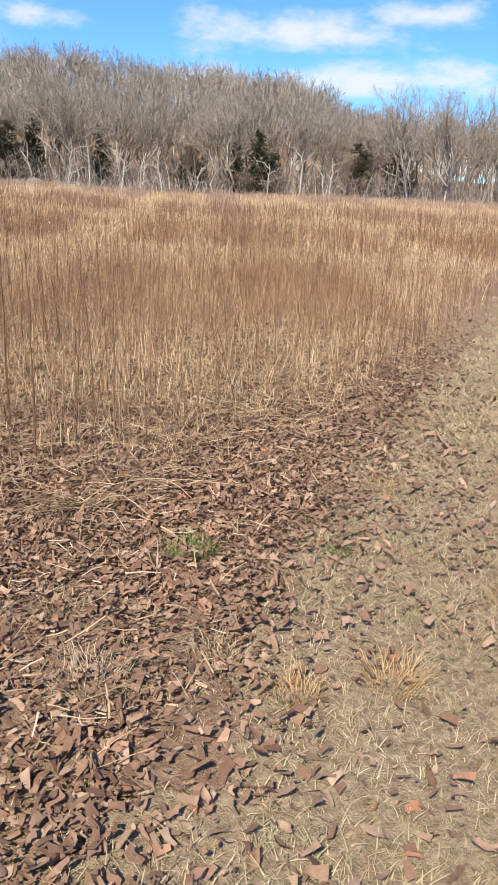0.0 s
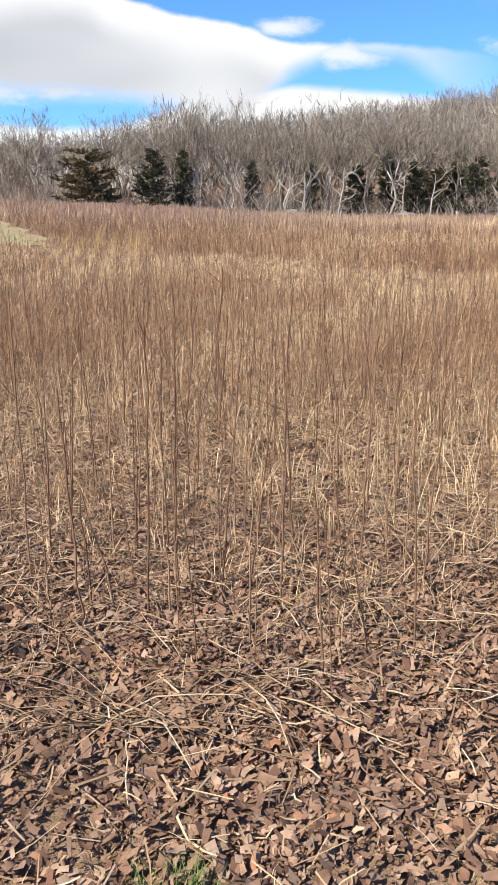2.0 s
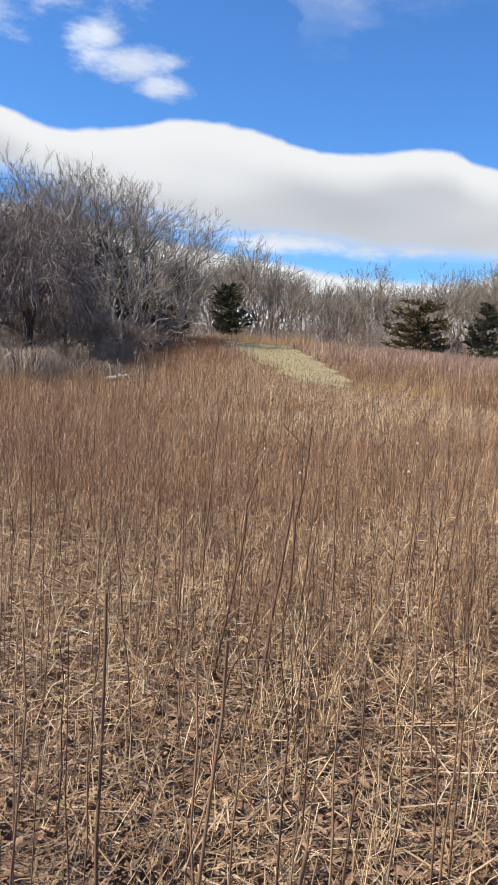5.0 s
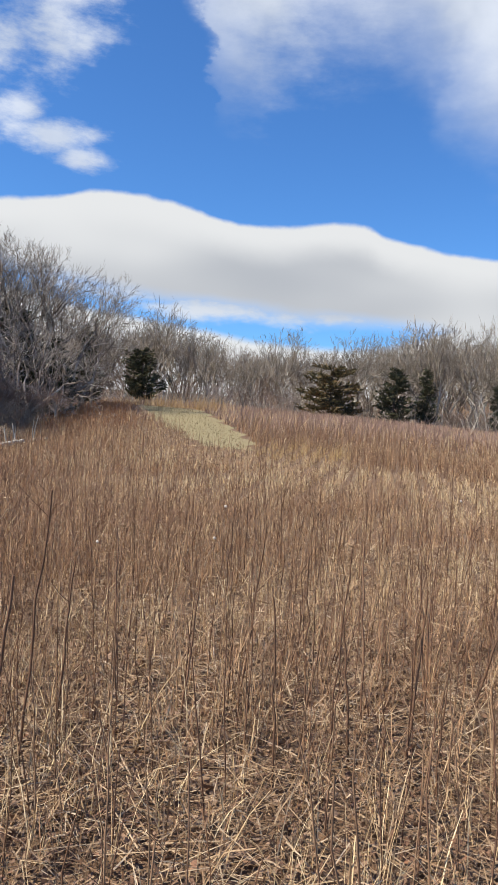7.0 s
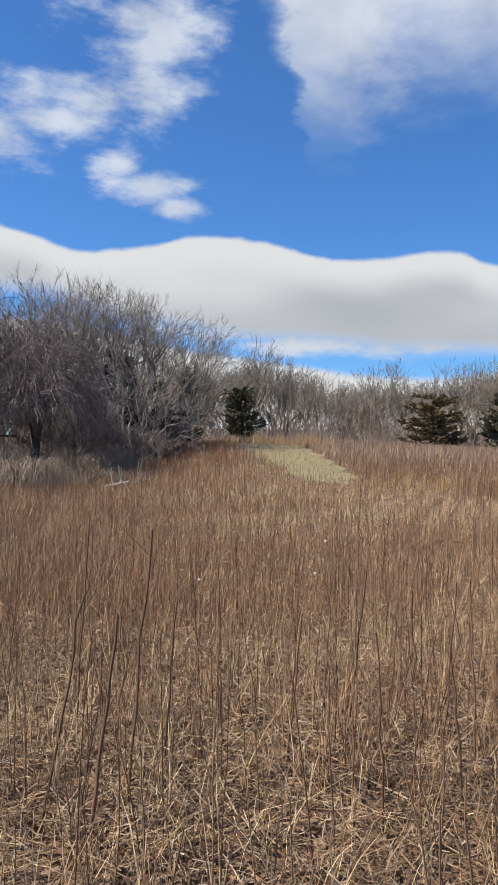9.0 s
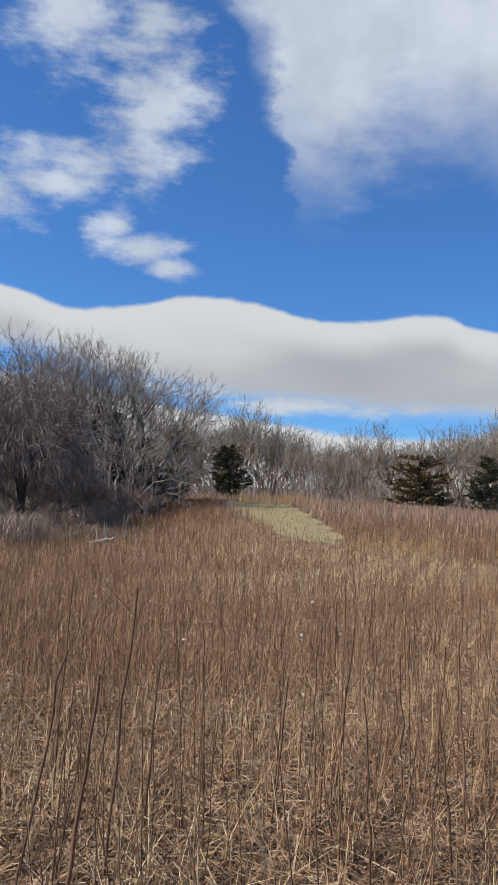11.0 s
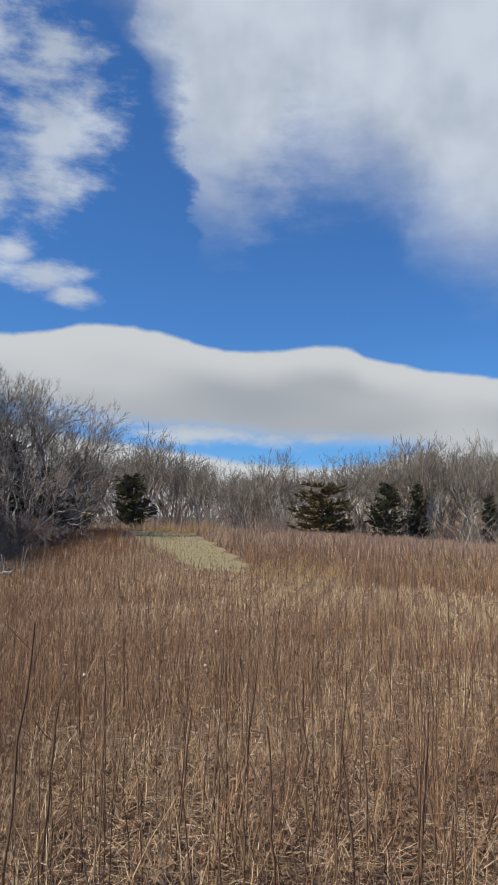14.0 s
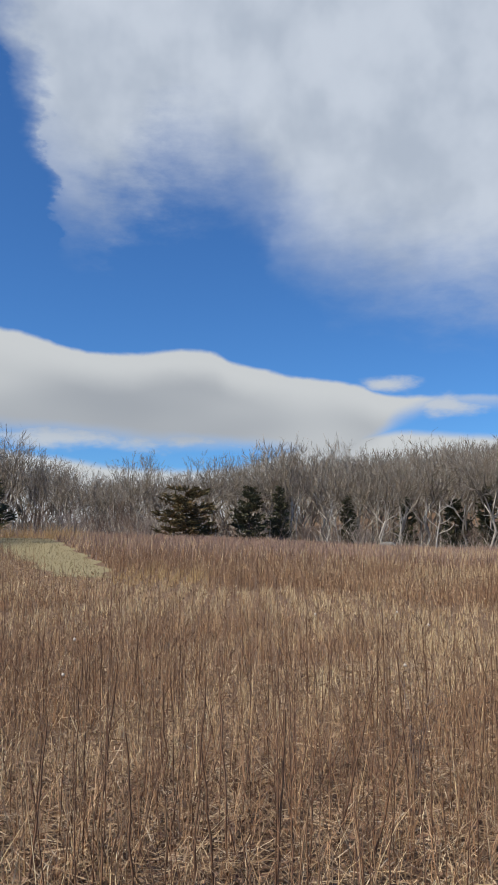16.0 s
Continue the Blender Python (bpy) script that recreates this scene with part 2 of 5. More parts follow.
def tubes(P, radius, taper=0.4, sides=3):
    """Round stalks: P (n, m, 3) middle lines, radius (n,) at the foot."""
    n, m, _ = P.shape
    T = np.gradient(P, axis=1)
    T /= np.linalg.norm(T, axis=-1, keepdims=True) + 1e-9
    ref = np.where(np.abs(T[..., 2:3]) > 0.9, [1.0, 0, 0], [0, 0, 1.0])
    A = np.cross(T, ref)
    A /= np.linalg.norm(A, axis=-1, keepdims=True) + 1e-9
    B = np.cross(T, A)
    r = radius[:, None] * np.linspace(1, taper, m)[None]
    ang = np.arange(sides) * 2 * np.pi / sides
    V = P[:, :, None] + r[..., None, None] * (A[:, :, None] * np.cos(ang)[:, None] + B[:, :, None] * np.sin(ang)[:, None])
    i, j = np.meshgrid(np.arange(m - 1), np.arange(sides), indexing="ij")
    jn = (j + 1) % sides
    q = np.stack([i * sides + j, i * sides + jn, (i + 1) * sides + jn, (i + 1) * sides + j], -1).reshape(-1, 4)
    F = (q[None] + (np.arange(n) * m * sides)[:, None, None]).reshape(-1, 4)
    return V.reshape(n, -1, 3), F


# ---- lie of the land ----
EDGE_AZ = [-90, -60, -48, -41, -32, -25, -14, -6, -1, 5, 13, 18, 21, 24, 30, 36, 60, 90]
EDGE_Z = [1.4, 1.5, 1.6, 1.4, 1.15, 1.55, 1.6, 2.05, 2.4, 2.7, 3.05, 3.1, 2.9, 2.0, 0.6, 0.1, 0.0, 0.0]
HILL_AZ = [-90, -56, -49, -44, -36, -28, -22, -17, -8, 0, 20, 40, 90]
HILL_Z = [4, 5, 9, 14, 15, 17, 14, 11.5, 9, 5.5, 5, 5, 4]


def sstep(v):
    v = np.clip(v, 0, 1)
    return v * v * (3 - 2 * v)


def land(x, y):
    """Height of the ground."""
    x, y = np.asarray(x, float), np.asarray(y, float)
    r = np.hypot(x, y)
    az = np.degrees(np.arctan2(-x, y))
    front = (np.abs(az) < 100)
    z = np.interp(az, EDGE_AZ, EDGE_Z) * sstep((r - 14) / 62)
    z = z + np.interp(az, HILL_AZ, HILL_Z) * sstep((r - 88) / 90)
    bumps = 0.05 * np.sin(x * 0.31 + 1) * np.cos(y * 0.27) * sstep((r - 6) / 12)
    return np.where(front, z, 0) + bumps


# near edge of the tall grass and the line between fallen leaves and the mown track
FRONT_X = [-40, -8, -4, -3.15, -2.2, -1.6, -0.4, 0.64, 3.3, 5.5, 15, 60]
FRONT_Y = [1.0, 0.4, 0.25, 0.2, 0.1, -0.3, -0.35, 0.05, 1.4, 2.5, 7.0, 28.0]
TURF_X = [-8, -3.25, -2.85, -2.27, -1.74, -0.84, 0.7, 3.3, 5.6, 15, 60]
TURF_Y = [-5.2, -2.3, -2.08, -1.74, -1.25, -0.82, 0.02, 1.2, 2.3, 6.8, 27.5]


def front(x):
    return np.interp(x, FRONT_X, FRONT_Y)


def turf(x):
    return np.interp(x, TURF_X, TURF_Y)


def clear(x, y, gap=0.32):
    """Away from the line walked."""
    d = np.full(np.shape(x), 9.0)
    for (_, x0, y0, *_a), (_, x1, y1, *_b) in zip(PATH, PATH[1:]):
        dx, dy = x1 - x0, y1 - y0
        k = np.clip(((x - x0) * dx + (y - y0) * dy) / (dx * dx + dy * dy + 1e-9), 0, 1)
        d = np.minimum(d, np.hypot(x - x0 - k * dx, y - y0 - k * dy))
    return d > gap


# the mown strip that climbs the rise
STRIP = [(-6.4, 31.0), (-8.2, 36.5), (-11.1, 43.6), (-13.8, 50.0), (-16.6, 57.6), (-19.0, 64.0)]
STRIP_W = [0.9, 1.3, 2.0, 2.2, 2.3, 2.0]


def on_strip(x, y, grow=0.0):
    x, y = np.asarray(x, float), np.asarray(y, float)
    mx = np.interp(y, [p[1] for p in STRIP], [p[0] for p in STRIP])
    w = np.interp(y, [p[1] for p in STRIP], STRIP_W)
    return (np.abs(x - mx) < w + grow) & (y > 31) & (y < 62)


def patchy(x, y, s=0.11, k=0.0):
    return 0.5 + 0.25 * (np.sin(x * s * 2.1 + 1.3 + k) * np.cos(y * s * 1.7 - 0.4) + np.sin((x + y) * s * 0.9 + 2.1 * k) + 0.6 * np.sin(x * s * 5.3 - y * s * 4.1 + k))


def build_ground():
    rad = np.concatenate([[0.0], np.geomspace(0.4, 2600, 150)])
    ang = np.linspace(0, 2 * np.pi, 257)[:-1]
    R, A = np.meshgrid(rad[1:], ang, indexing="ij")
    X, Y = R * np.sin(A), R * np.cos(A)
    Z = land(X, Y)
    V = np.concatenate([[[0, 0, land(0, 0)]], np.stack([X, Y, Z], -1).reshape(-1, 3)])
    n, m = len(ang), len(rad) - 1
    i, j = np.meshgrid(np.arange(m - 1), np.arange(n), indexing="ij")
    jn = (j + 1) % n
    q = 1 + np.stack([i * n + j, (i + 1) * n + j, (i + 1) * n + jn, i * n + jn], -1).reshape(-1, 4)
    t = np.stack([np.zeros(n, int), 1 + np.arange(n), 1 + (np.arange(n) + 1) % n], 1)
    g = part("ground", mesh_np("ground", V, [q, t]), SOIL)
    tagged(g, "brown thatch-covered meadow ground rising to wooded hills", "ground", kind="structure")


def sheet(name, pts, inside, lift, material, step=0.15):
    """A thin skin of another ground cover over the land, cut to inside(x, y)."""
    (x0, x1), (y0, y1) = pts
    xs, ys = np.arange(x0, x1 + step, step), np.arange(y0, y1 + step, step)
    X, Y = np.meshgrid(xs, ys, indexing="ij")
    Z = land(X, Y) + lift + 0.004 * np.sin(X * 7.1) * np.sin(Y * 6.3)
    idx = np.arange(X.size).reshape(X.shape)
    ok = inside(X, Y)
    cell = ok[:-1, :-1] & ok[1:, :-1] & ok[1:, 1:] & ok[:-1, 1:]
    q = np.stack([idx[:-1, :-1], idx[1:, :-1], idx[1:, 1:], idx[:-1, 1:]], -1)[cell]
    used, inv = np.unique(q, return_inverse=True)
    return part(name, mesh_np(name, np.stack([X, Y, Z], -1).reshape(-1, 3)[used], [inv.reshape(-1, 4)]), material)


build_ground()
wob = lambda x, y: 0.12 * np.sin(x * 5.0 + y * 3.1) + 0.08 * np.sin(x * 11 - y * 7)
tagged(sheet("track", ((-14, 16), (-14, 8)), lambda x, y: (y < turf(x) + wob(x, y)) & (y > turf(x) - 3.6), 0.006, TURF_BASE, 0.08),
       "mown track of pale straw turf beside the meadow", "track", kind="structure")
tagged(sheet("leaf_bed", ((-10, 9), (-7, 6)), lambda x, y: (y < front(x) + 1.6 + 3 * wob(x, y)) & (y > turf(x) - 0.2 + wob(x, y)), 0.012, LITTER_BASE, 0.06),
       "bed of damp brown soil under fallen leaves", "ground", kind="structure")
tagged(sheet("mown_strip", ((-27, 0), (31, 64)), lambda x, y: on_strip(x, y, 0.5 + 0.3 * np.sin(y * 1.3)), 0.012, PATH_BASE, 0.25),
       "pale mown grass strip climbing the rise", "track", kind="structure")

# ---- clouds: a far dome patch, clear where there is no cloud ----


def curve_node(nt, source, pts, top):
    """A profile over azimuth, -60 to 45 degrees; elevations up to top."""
    c = nt.nodes.new("ShaderNodeFloatCurve")
    cu = c.mapping.curves[0]
    pts = sorted(((a + 60) / 105, e / top) for a, e in pts)
    cu.points[0].location, cu.points[1].location = pts[0], pts[-1]
    for p in pts[1:-1]:
        cu.points.new(*p)
    c.mapping.update()
    nt.links.new(source, c.inputs["Value"])
    return sums(nt, "MULTIPLY", c.outputs[0], top)


def cloud_mat():
    m = bpy.data.materials.new("cloud")
    m.use_nodes = True
    nt = m.node_tree
    nt.nodes.clear()
    uv = nt.nodes.new("ShaderNodeUVMap")
    uv.uv_map = "sky"
    sep = nt.nodes.new("ShaderNodeSeparateXYZ")
    nt.links.new(uv.outputs[0], sep.inputs[0])
    az, el = sep.outputs[0], sep.outputs[1]
    a01 = sums(nt, "DIVIDE", sums(nt, "ADD", az, 60.0), 105.0)
    n1 = sums(nt, "SUBTRACT", noise_tex(nt, 0.35, 6.0, 0.55, uv.outputs[0], (0.7, 1, 1)), 0.5)
    n2 = sums(nt, "SUBTRACT", noise_tex(nt, 0.14, 5.0, 0.6, uv.outputs[0], (0.6, 1, 1)), 0.5)
    n3 = sums(nt, "SUBTRACT", noise_tex(nt, 0.5, 7.0, 0.62, uv.outputs[0], (0.45, 1, 1)), 0.5)
    # the long bank
    top = curve_node(nt, a01, [(-60, 9.0), (-50, 8.9), (-44, 8.6), (-40, 7.0), (-30, 6.0), (-24, 10.4), (-18, 11.2), (-14.8, 11.4), (-10.7, 11.6), (-7.9, 12.5), (-2, 13.5), (0.9, 14.1),
                                (3, 14.95), (5.7, 15.0), (9.1, 14.6), (11.7, 14.7), (15.7, 15.5), (19.8, 16.0), (22.5, 15.9), (24.7, 15.4), (30.5, 14.7), (34.2, 15.5), (45, 16.5)], 20.0)
    bot = curve_node(nt, a01, [(-60, 7.6), (-44, 7.4), (-36, 9.0), (-30, 8.0), (-24, 7.5), (-17, 10.6), (-12.5, 10.0), (-9, 8.0), (-6, 6.8), (-3, 7.4), (0, 8.0), (7, 8.3), (11, 8.5), (17, 8.8), (21.7, 9.5), (34, 11.4), (45, 12)], 20.0)
    up = sums(nt, "SUBTRACT", sums(nt, "MULTIPLY_ADD", n1, 0.9, top), el)
    dn = sums(nt, "SUBTRACT", sums(nt, "MULTIPLY_ADD", n2, 2.2, el), bot)
    bank = sums(nt, "MULTIPLY", sums(nt, "MULTIPLY", smooth(nt, up, 0.0, 0.45), smooth(nt, dn, -0.9, 0.9)), smooth(nt, az, -27.0, -12.0))
    # the low strip behind the woods
    low = curve_node(nt, a01, [(-60, 4.5), (-34, 5.5), (-26, 7.2), (-17, 8.4), (-10, 8.9), (-5, 8.3), (-1.5, 7.0), (2.5, 6.25), (9.4, 6.4), (13.3, 6.9), (17.7, 7.45), (20.5, 7.7), (26, 8.6), (34, 9.4), (45, 10)], 20.0)
    lowm = smooth(nt, sums(nt, "SUBTRACT", sums(nt, "MULTIPLY_ADD", n1, 0.5, low), el), -0.15, 0.6)
    # the broad high cloud
    a01w = sums(nt, "MULTIPLY_ADD", n2, 0.10, sums(nt, "MULTIPLY_ADD", n3, 0.05, a01))
    edge = curve_node(nt, a01w, [(-60, 14.0), (-30, 15.5), (-17.5, 16.6), (-10.5, 18.0), (-7, 19.3), (-3.1, 21.7), (-1, 24.2), (1, 25.4), (5, 25.6), (8.2, 24.2), (12, 22.8), (14.6, 23.4), (15.4, 26.0), (16.6, 29.5), (18.6, 33.5), (21, 38.0), (45, 40)], 40.0)
    high = smooth(nt, sums(nt, "SUBTRACT", sums(nt, "MULTIPLY_ADD", n3, 6.0, el), edge), -3.0, 8.0)
    # smaller puffs
    puffs = None
    for ca, ce, ra, re in ((25.0, 28.6, 5.0, 4.6), (25.4, 25.4, 3.0, 3.0), (31.5, 33.5, 6.5, 4.6), (25.5, 33.0, 4.6, 2.6), (32.0, 23.2, 6.0, 2.6), (25.4, 18.9, 3.8, 1.4), (28.0, 20.4, 2.6, 1.3), (23.4, 17.9, 2.4, 1.1), (37.5, 21.6, 5.0, 2.4),
                           (-44.0, 10.4, 9.0, 1.5), (-50.0, 7.9, 10.0, 1.3), (-38.0, 7.0, 9.0, 1.2), (-26.5, 10.5, 3.5, 0.9), (-52.0, 11.6, 5.0, 1.0), (-10.5, 12.2, 2.4, 0.6), (-14.5, 10.6, 4.0, 1.0),
                           (12.0, 8.3, 9.0, 1.1), (20.0, 9.3, 7.0, 1.0), (4.0, 8.3, 5.0, 0.8)):
        dx = sums(nt, "DIVIDE", sums(nt, "SUBTRACT", az, ca), ra)
        dy = sums(nt, "DIVIDE", sums(nt, "SUBTRACT", el, ce), re)
        d = sums(nt, "SUBTRACT", 1.0, sums(nt, "SQRT", sums(nt, "MULTIPLY_ADD", dx, dx, sums(nt, "MULTIPLY", dy, dy))))
        puffs = d if puffs is None else sums(nt, "MAXIMUM", puffs, d)
    puffm = smooth(nt, sums(nt, "MULTIPLY_ADD", n3, 2.6, puffs), -0.15, 1.0)
    dens = sums(nt, "MAXIMUM", sums(nt, "MAXIMUM", bank, lowm), sums(nt, "MAXIMUM", sums(nt, "MULTIPLY", high, 0.93), sums(nt, "MULTIPLY", puffm, 0.85)))
    # sun and shade painted into the colour: thick parts greyer than the sunlit rims
    thick = sums(nt, "MULTIPLY", smooth(nt, up, 0.9, 3.2), smooth(nt, noise_tex(nt, 0.10, 2.0, 0.4, uv.outputs[0], (0.5, 1, 1)), 0.25, 0.65))
    grey = sums(nt, "MAXIMUM", sums(nt, "MULTIPLY", bank, thick), sums(nt, "MULTIPLY", high, smooth(nt, noise_tex(nt, 0.16, 4.0, 0.55, uv.outputs[0]), 0.35, 0.7)))
    col = mix(nt, grey, (0.98, 0.99, 1.0), (0.58, 0.61, 0.665))
    haze = mix(nt, smooth(nt, noise_tex(nt, 0.13, 4.0, 0.5, uv.outputs[0]), 0.36, 0.68), (1.0, 1.06, 1.17), (0.76, 0.83, 0.95))
    col = mix(nt, smooth(nt, el, 15.5, 18.5), col, haze)
    # the cloud patch glows by itself; the sun lamp doesn't light it
    em = nt.nodes.new("ShaderNodeEmission")
    em.inputs["Strength"].default_value = 0.79
    nt.links.new(col, em.inputs[0])
    tr = nt.nodes.new("ShaderNodeBsdfTransparent")
    sh = nt.nodes.new("ShaderNodeMixShader")
    nt.links.new(dens, sh.inputs[0])
    nt.links.new(tr.outputs[0], sh.inputs[1])
    nt.links.new(em.outputs[0], sh.inputs[2])
    o = nt.nodes.new("ShaderNodeOutputMaterial")
    nt.links.new(sh.outputs[0], o.inputs[0])
    return m


def build_clouds():
    az, el = np.linspace(-75, 60, 55), np.linspace(2, 40, 24)
    A, E = np.meshgrid(az, el, indexing="ij")
    a, e = np.radians(A), np.radians(E)
    V = 2400 * np.stack([-np.sin(a) * np.cos(e), np.cos(a) * np.cos(e), np.sin(e)], -1) + (0, 0, EYE)
    i, j = np.meshgrid(np.arange(len(az) - 1), np.arange(len(el) - 1), indexing="ij")
    n = len(el)
    q = np.stack([i * n + j, i * n + j + 1, (i + 1) * n + j + 1, (i + 1) * n + j], -1).reshape(-1, 4)
    me = mesh_np("backdrop_clouds", V, [q])
    lay = me.uv_layers.new(name="sky")
    lay.data.foreach_set("uv", np.stack([A.ravel(), E.ravel()], 1)[q.ravel()].astype(np.float32).ravel())
    tagged(part("backdrop_clouds", me, cloud_mat()), "white and grey cloud bank across a blue sky", "clouds", kind="structure")


build_clouds()


# ---- the meadow ----


def blades(x, y, h, lean, width, m, bend=1.6, taper=0.2, wind=None):
    n = len(x)
    a = rng.random(n) * 6.283 if wind is None else wind
    s = np.linspace(0, 1, m)
    z = land(x, y)
    d = lean * h
    P = np.stack([x[:, None] + (np.cos(a) * d)[:, None] * s ** bend, y[:, None] + (np.sin(a) * d)[:, None] * s ** bend,
                  z[:, None] - 0.02 + h[:, None] * s * (1 - 0.25 * np.minimum(lean, 1.5)[:, None] * s)], -1)
    if m > 3:
        P += rng.normal(0, 0.008, P.shape) * s[None, :, None]
    f = rng.random(n) * 6.283
    return P, np.stack([np.cos(f), np.sin(f), np.zeros(n)], 1), width


def wedge(r0, r1, per, a0=-62, a1=40):
    n = int(per * radians(a1 - a0) / 2 * (r1 * r1 - r0 * r0))
    r = np.sqrt(rng.random(n) * (r1 * r1 - r0 * r0) + r0 * r0)
    a = np.radians(a0 + (a1 - a0) * rng.random(n))
    return -np.sin(a) * r, np.cos(a) * r


def keep(mask, *arrays):
    return [v[mask] for v in arrays]


def stuff(name, batch, material, label, category="grass"):
    return tagged(part(name, batch.mesh(name), material), label, category, kind="stuff")



# ---- trees ----


def fan_tree(seed, height, bark, twig_material, label, levels=6, spread=0.5, foot=0.22, fine=1500, shrink=0.8, r=None, lean=0.08, twig_w=0.022, up=0.12, crook=0.07, tip=0.045):
    """A bare tree whose limbs fork again and again into a rounded crown of fine twigs."""
    g = np.random.default_rng(seed)
    root = new("bare_tree")
    r = r or height * 0.016
    p, d = np.zeros((1, 3)), np.array([[g.normal(0, lean), g.normal(0, lean), 1.0]])
    ln, rad = np.array([height * foot]), np.array([r])
    levs = []
    for k in range(levels + 1):
        d = d / np.linalg.norm(d, axis=1, keepdims=True)
        n = len(p)
        mid = p + d * ln[:, None] * 0.5 + g.normal(0, crook, (n, 3)) * ln[:, None]
        end = p + d * ln[:, None] + (0, 0, 0.5 * crook) * ln[:, None]
        levs.append((np.stack([p, mid, end], 1), rad))
        if k == levels:
            break
        kids = 4 if k == 0 else 3 if k < 3 else 2
        frac = np.array([1.0, 0.62, 0.85, 0.45])[:kids]
        at = np.concatenate([p + (end - p) * f for f in frac]) if k else np.concatenate([p + (end - p) * f for f in (1.0, 0.8, 0.95, 0.65)])
        par = np.tile(d, (kids, 1))
        side = g.normal(0, 1, par.shape)
        side -= par * (side * par).sum(1, keepdims=True)
        side /= np.linalg.norm(side, axis=1, keepdims=True)
        ang = spread * np.repeat(np.array([0.7, 1.15, 1.0, 1.4])[:kids], n) * (0.6 + 0.7 * g.random(len(par)))
        d = par * np.cos(ang)[:, None] + side * np.sin(ang)[:, None] + (0, 0, up)
        base_len = height * 0.24 if k == 0 else ln.mean() * shrink
        p, ln = at, base_len * (0.65 + 0.6 * g.random(len(at)))
        rad = np.tile(rad, kids) * (0.62 if k == 0 else 0.66)
    top = max(l[0][..., 2].max() for l in levs)
    sc = height / top
    tr, cr = Batch(), Batch()
    for k, (P, rr) in enumerate(levs):
        P = P * sc
        P[..., 2] -= 0.12 if k == 0 else 0.0
        if k < 2:
            tr.add(*tubes(P, rr, 0.7, 7 if k == 0 else 5))
        elif k < 5:
            cr.add(*tubes(P, rr, 0.7, 3))
        else:
            s = g.normal(0, 1, (len(P), 3))
            cr.add(*ribbons(P, s / np.linalg.norm(s, axis=1, keepdims=True), np.maximum(rr * 2, twig_w), 0.6))
    P = levs[-1][0] * sc
    k = g.integers(0, len(P), fine)
    f = g.random(fine)[:, None]
    b0 = P[k, 0] + (P[k, 2] - P[k, 0]) * f
    dd = P[k, 2] - P[k, 0]
    dd = dd / np.linalg.norm(dd, axis=1, keepdims=True) + g.normal(0, 0.45, (fine, 3)) + (0, 0, up)
    b1 = b0 + dd * (height * tip * (0.5 + g.random(fine)))[:, None]
    s = np.cross(dd, g.normal(0, 1, (fine, 3)))
    cr.add(*ribbons(np.stack([b0, b1], 1), s / np.linalg.norm(s, axis=1, keepdims=True), np.full(fine, twig_w * 0.8), 0.5))
    part("trunk", tr.mesh("trunk"), bark, root)
    part("crown", cr.mesh("crown"), twig_material, root)
    return tagged(root, label, "tree")


